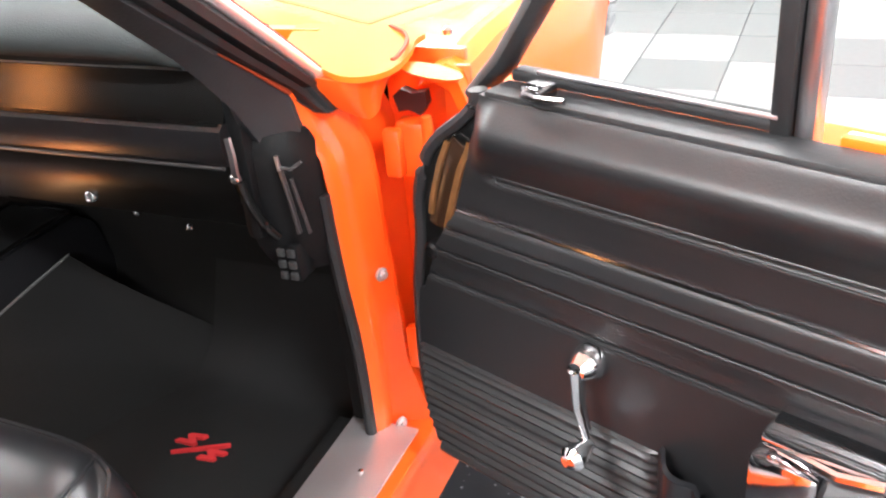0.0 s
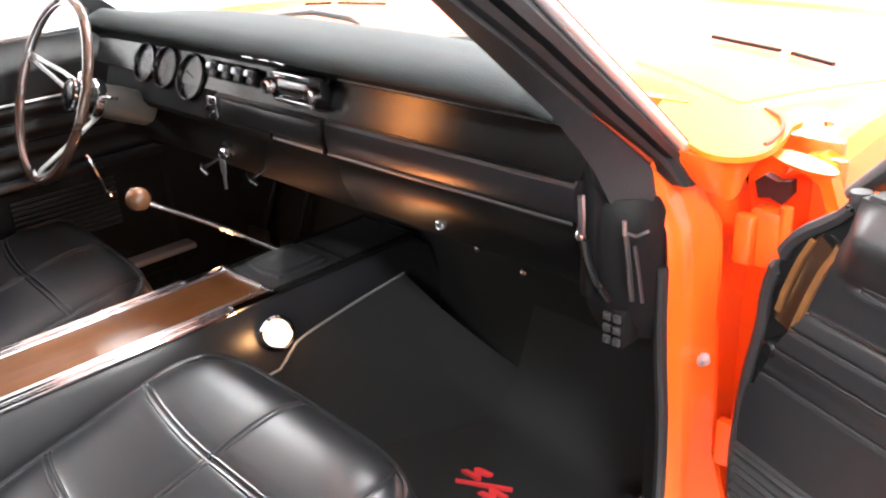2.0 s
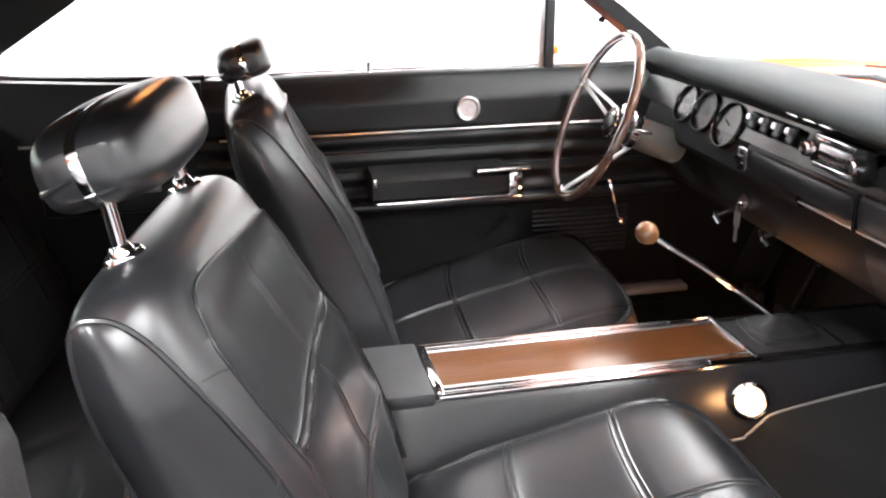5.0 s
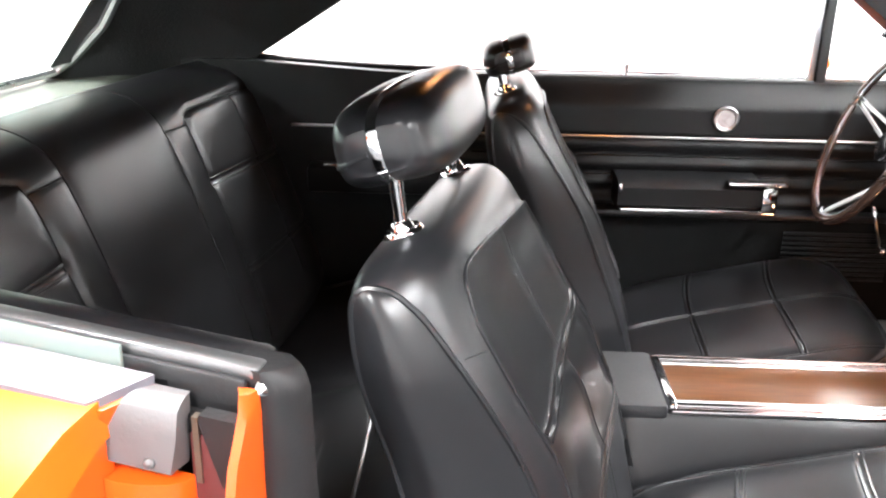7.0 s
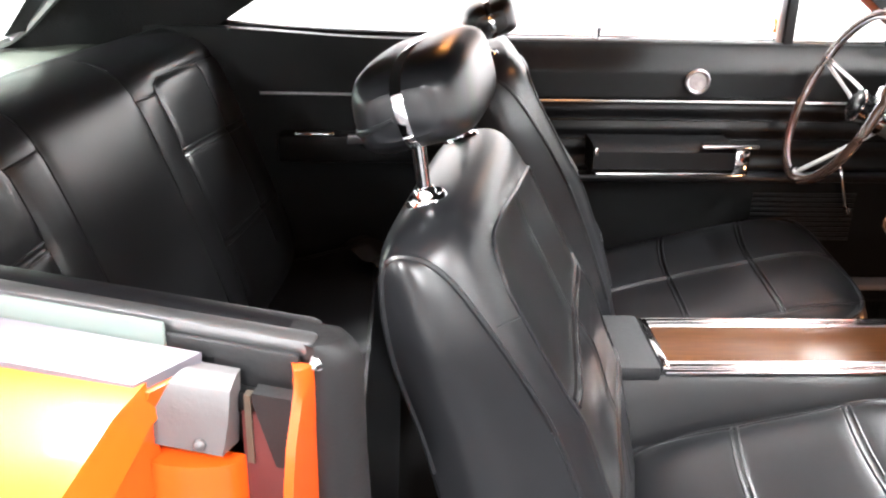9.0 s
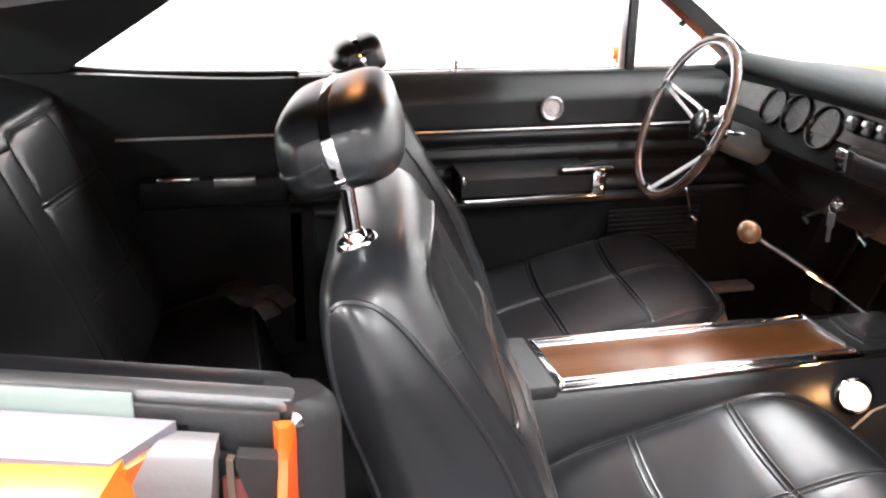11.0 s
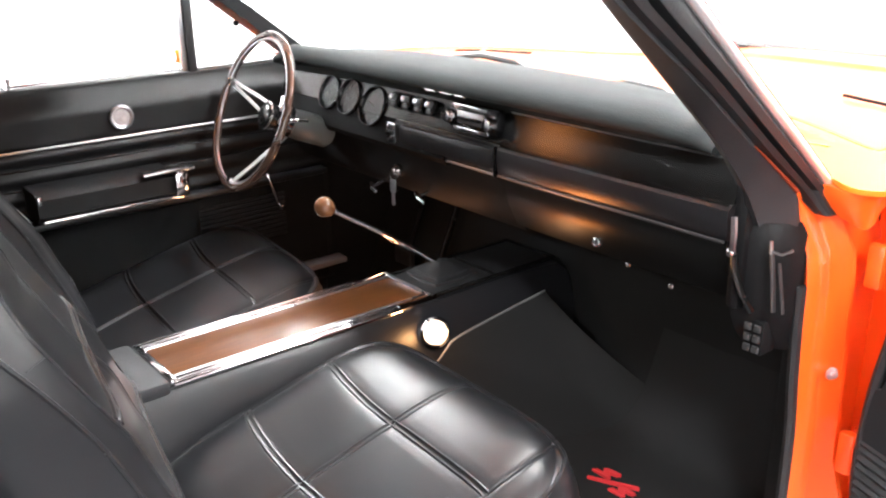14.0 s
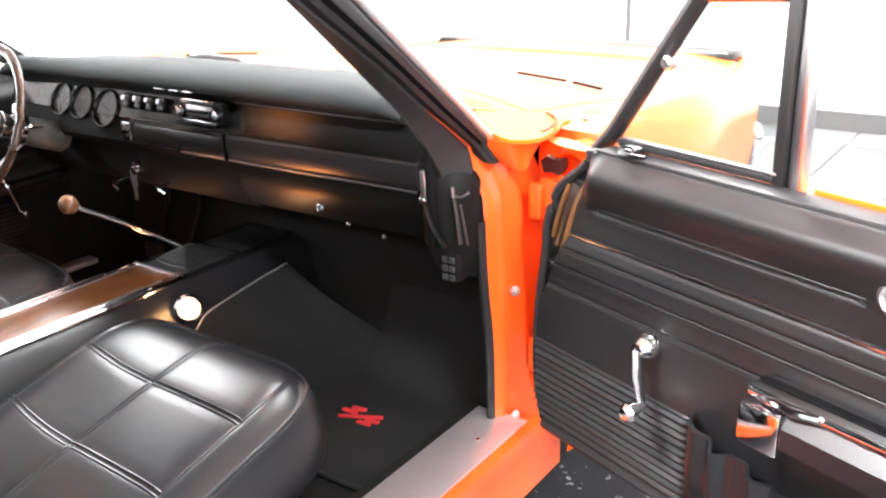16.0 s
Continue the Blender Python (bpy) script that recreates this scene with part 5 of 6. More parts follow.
# pedals
for x, w, h, z in ((-0.36, 0.075, 0.05, 0.42), (-0.50, 0.075, 0.05, 0.42)):
    pd = thing("pedal", x, 0.98, 0.25, "black rubber foot pedal on steel arm", "pedal", "foot pedals")
    part("pad", box(bmesh.new(), (x - w / 2, 0.965, z - h / 2), (x + w / 2, 0.985, z + h / 2), 0.006), RUBBER, pd)
    part("arm", tube(bmesh.new(), [(x, 0.985, z), (x, 1.05, z + 0.15), (x, 1.1, z + 0.36)], 0.008, 8), DIAL, pd)

# floor mat with a red badge of plain shapes
fm = thing("floor_mat", 0.42, 0.8, 0.245, "dark carpet floor mat with red embroidered badge", "floor mat")
bm = bmesh.new()


def mat_at(u, v):
    y = 0.55 + 0.51 * v
    x0 = 0.14 + 0.20 * ease(0.80, 1.0, y)
    return x0 + (0.69 - x0) * u - 0.03 * (v < 0.05), y, carpet_profile(y) + 0.016 + 0.004 * noise.noise((u * 6, v * 6, 3))


slab(bm, 24, 40, mat_at, (0, 0, -0.011))
part("mat_cloth", bm, MATCLOTH, fm)
part("edge_binding", tube(bmesh.new(), curve([(0.14, 0.60, 0.258), (0.17, 0.553, 0.258), (0.42, 0.55, 0.258), (0.66, 0.553, 0.258), (0.69, 0.60, 0.258), (0.69, 0.95, 0.258)], 6), 0.005, 6), RUBBER, fm)
bm = bmesh.new()
for pts in ([(0.404, 0.768), (0.410, 0.777), (0.428, 0.778), (0.418, 0.788), (0.424, 0.795), (0.455, 0.799), (0.450, 0.790), (0.436, 0.787), (0.447, 0.776), (0.443, 0.769)], [(0.414, 0.744), (0.508, 0.792), (0.511, 0.787), (0.417, 0.739)], [(0.470, 0.741), (0.474, 0.750), (0.488, 0.752), (0.478, 0.762), (0.482, 0.768), (0.516, 0.770), (0.512, 0.762), (0.496, 0.760), (0.506, 0.751), (0.502, 0.744)]):
    loft(bm, [[(x, y, z) for x, y in pts] for z in (0.255, 0.2625)])
part("badge", bm, RED, fm, "red embroidered badge of slanted bars")


# ---- open passenger door, in its own frame: u along it from the hinge, w out of its inner face, z up ----
DA = radians(69.2)
DM = Matrix(((math.sin(DA), -math.cos(DA), 0, 0.942), (-math.cos(DA), -math.sin(DA), 0, 0.741), (0, 0, 1, 0), (0, 0, 0, 1)))
DLEN = 1.14
DOOR_Z = [(0.30, 0.39), (0.335, 0.42), (0.517, 0.587), (0.648, 0.708), (0.692, 0.752), (0.738, 0.787), (0.772, 0.815), (0.826, 0.878), (0.90, 0.932), (0.965, 0.970), (1.25, 1.245)]


def door_fit(co):
    """Lays the door's drawing heights and lengths on the real ones."""
    for (a, b), (c, d) in zip(DOOR_Z, DOOR_Z[1:]):
        if co.z <= c or c == 1.25:
            return Vector((0.93 * co.x + 0.005, co.y, b + (co.z - a) * (d - b) / (c - a)))


def door_face(u, z):
    """How far the inner trim stands out towards the cabin."""
    w = 0.0
    w += 0.036 * ease(0.80, 0.905, z) * (1 - 0.92 * ease(0.90, 0.972, z) ** 1.5) * ease(-0.01, 0.04, u - trim_front(z))
    w += 0.005 * ease(0.665, 0.70, z) * ease(0.775, 0.74, z)
    w -= 0.004 * math.exp(-((z - 0.772) / 0.0045) ** 2) + 0.003 * math.exp(-((z - 0.738) / 0.004) ** 2) + 0.003 * math.exp(-((z - 0.692) / 0.004) ** 2) + 0.003 * math.exp(-((z - 0.648) / 0.004) ** 2)
    if 0.352 < z < 0.52 and u < 0.385:
        w += 0.006 * (0.5 + 0.5 * math.cos((z - 0.352) / 0.0153 * math.tau)) * ease(0.385, 0.375, u)
    if 0.13 < u < 0.67:
        w -= 0.009 * math.exp(-((z - 0.822) / 0.005) ** 2) * ease(0.13, 0.15, u) * ease(0.67, 0.65, u)
    return w


def door_front(z):
    return -0.014 + 0.018 * ease(0.55, 0.68, z) + 0.012 * ease(0.66, 0.75, z) + 0.112 * ease(0.78, 0.95, z) ** 1.1 + 0.025 * ease(0.40, 0.32, z)


TRIM_FRONT = [(0.62, 0.004), (0.641, 0.012), (0.743, 0.062), (0.80, 0.090), (0.898, 0.125), (0.97, 0.134)]


def trim_front(z):
    """Front edge of the vinyl trim, which leaves the painted edge bare higher up."""
    f = door_front(z)
    for (a, b), (c, d) in zip(TRIM_FRONT, TRIM_FRONT[1:]):
        if a < z <= c:
            f = max(f, b + (z - a) * (d - b) / (c - a))
    return f


def build_door(name, m, label, sign=1):
    def T(bm):
        for v in bm.verts:
            v.co = m @ door_fit(v.co)
        return bm
    # steel shell in orange with a dark inner edge
    bm = bmesh.new()
    secs = []
    for z in (0.345, 0.36, 0.45, 0.60, 0.75, 0.86, 0.93, 0.955):
        f = door_front(z) - 0.012
        o = -0.165 + 0.05 * ease(0.75, 0.96, z) + 0.03 * ease(0.45, 0.30, z)
        secs.append([(f, -0.031, z), (f - 0.012, -0.06, z), (f - 0.005, o + 0.02, z), (f, o, z), (DLEN, o, z), (DLEN, -0.031, z)])
    loft(bm, secs)
    d = part(name, T(bm), ORANGE, car, label)
    def trim_at(a, b):
        z = 0.335 + 0.63 * b
        u = trim_front(z) + a * (DLEN - trim_front(z))
        return u, door_face(u, z), z
    def edge_at(a, b):
        z = 0.62 + 0.33 * b
        u = door_front(z) + a * (trim_front(z) + 0.012 - door_front(z))
        return u, -0.006 - 0.004 * a, z
    bm = bmesh.new()
    slab(bm, 8, 40, edge_at, (0, -0.02, 0))
    part("door_edge", T(bm), PANEL, d, "glossy dark door edge beside the trim")
    bm = bmesh.new()
    slab(bm, 110, 220, trim_at, (0, -0.03, 0))
    trim = part("trim_panel", T(bm), DOORVINYL, d, "black moulded vinyl door panel")
    bm = bmesh.new()
    tube(bm, curve([(door_front(z) - 0.008, -0.012, z) for z in (0.335, 0.45, 0.6, 0.7, 0.78, 0.85, 0.90, 0.94, 0.965)], 4), 0.012, 8)
    part("edge_seal", T(bm), RUBBER, d, "black rubber door edge seal")
    bm = bmesh.new()
    tube(bm, [(door_front(0.335), -0.005, 0.33), (DLEN, -0.005, 0.33)], 0.013, 8)
    part("edge_seal", T(bm), RUBBER, d)
    # reflection of the orange pillar, laid on as coloured strips
    for pts, wide, ma in (([(0.100, 0.86), (0.086, 0.838), (0.060, 0.78), (0.046, 0.735)], 0.042, BROWNGLINT), ([(0.076, 0.862), (0.063, 0.830), (0.042, 0.784), (0.034, 0.755)], 0.009, TANGLINT), ([(0.114, 0.868), (0.106, 0.846), (0.073, 0.775), (0.058, 0.722)], 0.011, TANGLINT)):
        bm = strip(bmesh.new(), curve([(u, -0.003 if wide > 0.02 else 0.0, z) for u, z in pts], 5), (0, 1, 0), wide, 0.003)
        part("edge_reflection", T(bm), ma, d, "painted tan reflection of the orange pillar on the door edge")
    part("bolt", T(revolve(bmesh.new(), [(0.012, -0.006), (0.012, 0.002), (0.008, 0.005), (0.001, 0.005)], (0.028, 0.0, 0.687), (0, 1, 0), 16)), DIAL, d)
    # pressed oblong outline
    part("pressed_outline", T(tube(bmesh.new(), [(u, door_face(u, z) + 0.0012, z) for u, z in [(0.146 + 0.514 * k / 24, 0.828) for k in range(24, 0, -1)] + [(0.150, 0.8265), (0.146, 0.822), (0.150, 0.8175)] + [(0.146 + 0.514 * k / 24, 0.816) for k in range(1, 25)]], 0.0016, 6)), DOORVINYL, trim)
    # chrome line and belt
    for z, r, u0, u1, ma in ((0.772, 0.0026, 0.072, DLEN, CHROME), (0.738, 0.0018, 0.06, DLEN, DOORVINYL), (0.692, 0.0018, 0.04, DLEN, DOORVINYL), (0.648, 0.0022, 0.02, DLEN, DOORVINYL)):
        bm = bmesh.new()
        tube(bm, [(u0 + (u1 - u0) * k / 20, door_face(0.5, z) + 0.002, z) for k in range(21)], r, 6)
        part("trim_line", T(bm), ma, trim, "thin bright moulding")
    part("belt_seal", T(box(bmesh.new(), (0.14, -0.045, 0.952), (DLEN, 0.002, 0.972), 0.006)), RUBBER, d, "black window belt seal")
    part("belt_moulding", T(box(bmesh.new(), (0.53, -0.058, 0.955), (DLEN, -0.046, 0.978), 0.003)), ORANGE, d)
    part("belt_chrome", T(box(bmesh.new(), (0.53, -0.07, 0.960), (DLEN, -0.059, 0.976), 0.003)), CHROME, d, "chrome belt moulding")
    # vent window
    fr = part("vent_frame", T(tube(bmesh.new(), [(0.085, -0.045, 0.930), (0.135, -0.045, 0.992), (0.215, -0.05, 1.105), (0.300, -0.055, 1.222)], 0.016, 10)), RUBBER, d, "black vent window frame")
    part("frame_chrome", T(tube(bmesh.new(), [(0.10, -0.062, 0.962), (0.135, -0.062, 1.0), (0.215, -0.066, 1.12), (0.285, -0.07, 1.222)], 0.006, 8)), CHROME, fr)
    part("frame_head", T(tube(bmesh.new(), [(0.295, -0.055, 1.222), (0.488, -0.058, 1.232)], 0.012, 8)), CHROME, fr)
    part("division_post", T(box(bmesh.new(), (0.466, -0.07, 0.955), (0.486, -0.035, 1.23), 0.004)), RUBBER, d, "black window division post")
    part("post_chrome", T(box(bmesh.new(), (0.487, -0.066, 0.955), (0.508, -0.042, 1.23), 0.005)), ALU, d, "bright window channel")
    part("vent_sill", T(box(bmesh.new(), (0.15, -0.06, 0.972), (0.478, -0.036, 0.986), 0.004)), RUBBER, d)
    part("sill_chrome", T(box(bmesh.new(), (0.19, -0.040, 0.986), (0.475, -0.034, 0.990), 0.001)), ALU, d)
    bm = bmesh.new()
    loft(bm, [[(0.14, -0.05 - e, 0.985), (0.466, -0.05 - e, 0.985), (0.466, -0.055 - e, 1.225), (0.305, -0.055 - e, 1.222)] for e in (0, 0.004)])
    vg = part("vent_glass", T(bm), GLASS, d, "clear vent window glass", False)
    vg.visible_shadow = False
    part("pivot", T(revolve(bmesh.new(), [(0.012, 0), (0.012, 0.012), (0.007, 0.018)], (0.262, -0.04, 1.122), (0, 1, 0), 14)), CHROME, vg, "chrome vent pivot")
    lt = part("vent_latch", T(box(bmesh.new(), (0.192, -0.03, 0.958), (0.225, 0.0, 0.985), 0.005)), LATCH, d, "chrome vent window latch")
    part("latch_lever", T(tube(bmesh.new(), [(0.20, 0.0, 0.975), (0.228, 0.012, 0.978), (0.262, 0.008, 0.980)], [0.0055, 0.005, 0.0035], 8)), LATCH, lt)
    part("latch_base", T(box(bmesh.new(), (0.215, -0.02, 0.94), (0.238, 0.004, 0.957), 0.003)), CHROME, lt)
    # window crank
    ck = part("window_crank", T(revolve(bmesh.new(), [(0.024, 0.0), (0.024, 0.010), (0.018, 0.020), (0.012, 0.030), (0.001, 0.032)], (0.290, 0.002, 0.620), (0, 1, 0), 20)), CHROME, d, "chrome window crank")
    part("crank_arm", T(tube(bmesh.new(), [(0.290, 0.028, 0.620), (0.298, 0.036, 0.575), (0.309, 0.034, 0.530)], [0.013, 0.010, 0.008], 10, False, 0.6)), CHROME, ck)
    part("crank_knob", T(revolve(bmesh.new(), [(0.010, 0.0), (0.012, 0.012), (0.017, 0.022), (0.017, 0.032), (0.010, 0.040), (0.001, 0.041)], (0.311, 0.036, 0.522), (0, 1, 0), 18)), CHROME, ck, "round chrome crank knob")
    # armrest with chrome front
    bm = bmesh.new()
    ap = [(0.0, 0.588), (0.045, 0.583), (0.068, 0.60), (0.068, 0.633), (0.05, 0.656), (0.0, 0.66)]
    loft(bm, [[(u, w * s, 0.623 + (z - 0.623) * s) for w, z in ap] for u, s in ((0.595, 0.9), (0.602, 1.0), (0.95, 1.0), (1.01, 0.9), (1.02, 0.6))])
    ar = part("armrest", T(bm), VINYL, d, "black padded armrest")
    part("chrome_front", T(box(bmesh.new(), (0.522, 0.0, 0.573), (0.596, 0.064, 0.645), 0.010)), CHROME, ar, "mirror chrome armrest front")
    part("chrome_strip", T(box(bmesh.new(), (0.53, 0.0, 0.652), (1.02, 0.055, 0.670), 0.006)), CHROME, ar, "ribbed chrome armrest strip")
    part("strip_groove", T(box(bmesh.new(), (0.535, 0.02, 0.670), (1.01, 0.035, 0.672))), DIAL, ar)
    part("door_release", T(tube(bmesh.new(), [(0.55, 0.05, 0.656), (0.61, 0.062, 0.660), (0.65, 0.055, 0.664)], 0.006, 8)), CHROME, ar)
    # round courtesy lens and lock button
    sp = part("round_reflector", T(revolve(bmesh.new(), [(0.036, 0.0), (0.036, 0.008), (0.030, 0.012), (0.026, 0.008), (0.001, 0.009)], (0.72, door_face(0.72, 0.85), 0.855), (0, 1, 0), 26)), ALU, d, "round ribbed silver disc")
    part("lock_button", T(revolve(bmesh.new(), [(0.004, 0), (0.004, 0.018), (0.007, 0.022), (0.006, 0.03), (0.001, 0.032)], (0.93, -0.02, 0.97), (0, 0, 1), 12)), CHROME, d)
    # map pocket
    bm = bmesh.new()
    slab(bm, 70, 14, lambda a, b: (0.392 + 0.5 * a, 0.010 + (0.032 + (0.007 * math.sin(a * 47) + 0.005 * math.sin(a * 83 + 1)) * b) * ease(-0.1, 0.5, b) * ease(0, 0.06, a), 0.36 + (0.178 - 0.085 * a + 0.006 * math.sin(a * 31)) * b), (0, -0.008, 0))
    part("map_pocket", T(bm), VINYL, d, "gathered black map pocket")
    return d


build_door("door", DM, "open orange passenger door with black trim")

# ---- driver's door and quarter trim, closed ----
dd = part("door", box(bmesh.new(), (-0.97, -0.46, 0.30), (-0.745, 0.93, 0.95), 0.02), ORANGE, car, "closed driver's door with black ribbed trim")
XD = -0.70


def side_face(y, z):
    w = 0.03 * ease(0.80, 0.93, z) * 0 + 0.004 * math.cos((z - 0.775) / 0.045 * math.tau) * ease(0.66, 0.69, z) * ease(0.84, 0.82, z)
    w -= 0.006 * math.exp(-((z - 0.838) / 0.005) ** 2)
    w -= 0.03 * ease(0.90, 0.965, z)
    return XD + w


bm = bmesh.new()
slab(bm, 60, 160, lambda a, b: (side_face(0, 0.33 + 0.635 * b), -0.335 + 1.195 * a, 0.33 + 0.635 * b), (-0.04, 0, 0))
tp = part("trim_panel", bm, DARKVINYL, dd, "black ribbed vinyl door panel")
part("belt_seal", box(bmesh.new(), (-0.765, -0.44, 0.952), (-0.732, 0.78, 0.970), 0.005), RUBBER, dd)
part("belt_chrome", box(bmesh.new(), (-0.785, -0.44, 0.955), (-0.766, 0.78, 0.976), 0.004), CHROME, dd, "chrome belt moulding")
part("trim_line", tube(bmesh.new(), [(XD + 0.002, -0.28 + 1.1 * k / 20, 0.838) for k in range(21)], 0.0032, 6), ALU, tp, "thin chrome moulding")
for z in (0.795, 0.75):
    part("trim_line", tube(bmesh.new(), [(XD + 0.004, -0.28 + 1.1 * k / 20, z) for k in range(21)], 0.0018, 6), PANEL, tp)
rf = part("round_reflector", revolve(bmesh.new(), [(0.027, 0.0), (0.027, 0.008), (0.024, 0.011), (0.020, 0.007), (0.001, 0.009)], (XD, 0.293, 0.886), (1, 0, 0), 26), mat("pale_rose_disc", (0.36, 0.32, 0.32), 0.35, vary=0.45, scale=90), dd, "round pale disc with silver rim")
part("rim", tube(bmesh.new(), [(XD + 0.009, 0.293 + 0.026 * math.cos(k * math.tau / 24), 0.886 + 0.026 * math.sin(k * math.tau / 24)) for k in range(24)], 0.0035, 6, True), ALU, rf)
bm = bmesh.new()
loft(bm, [[(x, y, z) for x, z in ((XD, 0.69), (-0.62, 0.69), (-0.60, 0.705), (-0.60, 0.745), (-0.62, 0.758), (XD, 0.76))] for y in (0.05, 0.06, 0.36, 0.37)])
ar = part("armrest", bm, DARKVINYL, dd, "black armrest")
part("chrome_strip", box(bmesh.new(), (-0.615, 0.055, 0.690), (-0.592, 0.40, 0.700), 0.003), CHROME, ar, "chrome strip along the armrest")
part("chrome_front", box(bmesh.new(), (-0.66, 0.365, 0.695), (-0.585, 0.40, 0.755), 0.008), CHROME, ar, "chrome armrest front")
part("chrome_top", box(bmesh.new(), (-0.62, 0.29, 0.755), (-0.59, 0.42, 0.765), 0.004), CHROME, ar)
part("rear_clip", box(bmesh.new(), (-0.61, 0.05, 0.735), (-0.595, 0.06, 0.755), 0.002), CHROME, ar)
part("lower_carpet", box(bmesh.new(), (XD - 0.01, -0.28, 0.34), (XD + 0.008, 0.84, 0.655), 0.004), CARPET, tp, "black carpet on the lower door")
part("lower_ledge", box(bmesh.new(), (XD - 0.01, -0.28, 0.655), (XD + 0.035, 0.84, 0.672), 0.006), VINYL, tp)
for k in range(10):
    part("rib", tube(bmesh.new(), [(XD + 0.009, 0.46, 0.505 + 0.0125 * k), (XD + 0.009, 0.71, 0.505 + 0.0125 * k)], 0.0045, 6), DOORVINYL, tp)
crank = part("window_crank", tube(bmesh.new(), curve([(XD + 0.012, 0.645, 0.692), (XD + 0.035, 0.648, 0.688), (XD + 0.040, 0.662, 0.64), (XD + 0.040, 0.675, 0.596)], 5), 0.0055, 8), CHROME, dd, "chrome window crank")
part("knob", revolve(bmesh.new(), [(0.008, 0), (0.010, 0.006), (0.010, 0.018), (0.006, 0.024), (0.001, 0.025)], (XD + 0.042, 0.675, 0.594), (1, 0, 0), 12), CHROME, crank)
part("scuff_plate", box(bmesh.new(), (XD + 0.006, 0.10, 0.386), (XD + 0.055, 0.875, 0.402), 0.004), STEEL, car, "brushed metal sill scuff plate")
part("lock_button", revolve(bmesh.new(), [(0.009, 0.0), (0.009, 0.003), (0.004, 0.004), (0.004, 0.016), (0.006, 0.020), (0.005, 0.027), (0.001, 0.028)], (-0.745, 0.068, 0.970), (0, 0, 1), 12), CHROME, dd, "chrome lock button")
# vent post and frame
vp = part("division_post", box(bmesh.new(), (-0.752, 0.492, 0.965), (-0.73, 0.515, 1.235), 0.004), RUBBER, dd, "black window division post")
part("post_chrome", box(bmesh.new(), (-0.75, 0.476, 0.965), (-0.735, 0.4915, 1.235), 0.004), ALU, vp)
part("vent_frame", tube(bmesh.new(), [(-0.755, 0.81, 0.965), (-0.75, 0.70, 1.06), (-0.742, 0.56, 1.175), (-0.74, 0.50, 1.225)], 0.011, 8), RUBBER, dd, "black vent window frame")
part("vent_sill", box(bmesh.new(), (-0.755, 0.50, 0.968), (-0.732, 0.79, 0.978), 0.003), ALU, dd)
part("vent_pivot", revolve(bmesh.new(), [(0.007, 0), (0.007, 0.012), (0.003, 0.016)], (-0.738, 0.63, 1.075), (1, 0, 0), 12), DIAL, dd)
bm = bmesh.new()
loft(bm, [[(-0.745 - e, 0.51, 0.975), (-0.745 - e, 0.79, 0.975), (-0.745 - e, 0.55, 1.18), (-0.745 - e, 0.51, 1.22)] for e in (0, 0.004)])
vg = part("vent_glass", bm, GLASS, dd, "clear vent window glass", False)
vg.visible_shadow = False
# outside mirror
mir = thing("wing_mirror", -0.93, 0.45, 0.93, "orange bullet-shaped wing mirror on the driver's door", "wing mirror")
part("housing", revolve(bmesh.new(), [(0.016, -0.02), (0.018, -0.01), (0.017, 0.015), (0.011, 0.03), (0.001, 0.034)], (-0.93, 0.560, 0.980), (0.0, 1, 0), 24), ORANGE, mir)
part("glass", revolve(bmesh.new(), [(0.0145, -0.002), (0.0145, 0.0), (0.001, 0.001)], (-0.93, 0.538, 0.980), (0, -1, 0), 24), CHROME, mir)
part("stalk", tube(bmesh.new(), [(-0.93, 0.560, 0.97), (-0.925, 0.565, 0.94), (-0.925, 0.565, 0.92)], 0.010, 10), ORANGE, mir)

# rear quarter trims
for sx in (-1, 1):
    qt = thing("quarter_trim", -0.70 if sx < 0 else 0.71, -0.6, 0.3, "black ribbed rear quarter trim panel", "trim panel")
    xq = -0.70 if sx < 0 else 0.715
    bm = bmesh.new()
    slab(bm, 20, 40, lambda a, b: (xq, -0.95 + (0.64 if sx < 0 else 0.50) * a, 0.30 + 0.672 * b + (0.022 * ease(0.9, 0.1, a) * b if sx < 0 else 0.03 * ease(0.6, 0, a) * b)), (sx * 0.03, 0, 0))
    qp = part("panel", bm, DARKVINYL, qt)
    if sx < 0:
        part("trim_line", tube(bmesh.new(), [(xq + 0.003, -0.70, 0.848), (xq + 0.003, -0.32, 0.846)], 0.0035, 6), BRIGHT, qp)
        part("armrest", box(bmesh.new(), (xq, -0.66, 0.70), (xq + 0.06, -0.34, 0.765), 0.012), DARKVINYL, qt)
        part("pull_chrome", box(bmesh.new(), (xq + 0.045, -0.62, 0.764), (xq + 0.062, -0.53, 0.772), 0.003), CHROME, qt)
        part("ash_tray", box(bmesh.new(), (xq + 0.05, -0.50, 0.748), (xq + 0.066, -0.41, 0.768), 0.003), ALU, qt)
        part("window_sill", tube(bmesh.new(), curve([(-0.745, -0.30, 0.972), (-0.75, -0.45, 0.974), (-0.752, -0.66, 0.982), (-0.757, -0.80, 0.996), (-0.755, -0.805, 1.012), (-0.74, -0.69, 1.075), (-0.72, -0.54, 1.165), (-0.695, -0.35, 1.28)], 6), 0.010, 8), MATTE, qt, "black quarter window seal")

# ---- lock pillar dressing on the open side: a runs back along the sill, b outward, c up ----
QM = Matrix(((-0.185, 0.983, 0, 0.745), (-0.979, -0.185, 0, -0.43), (0.085, 0, 1, 0.985), (0, 0, 0, 1)))
qd = thing("quarter_window_sill", 0.745, -0.5, 0.9, "rear quarter window sill with seals and chrome lip", "window sill")
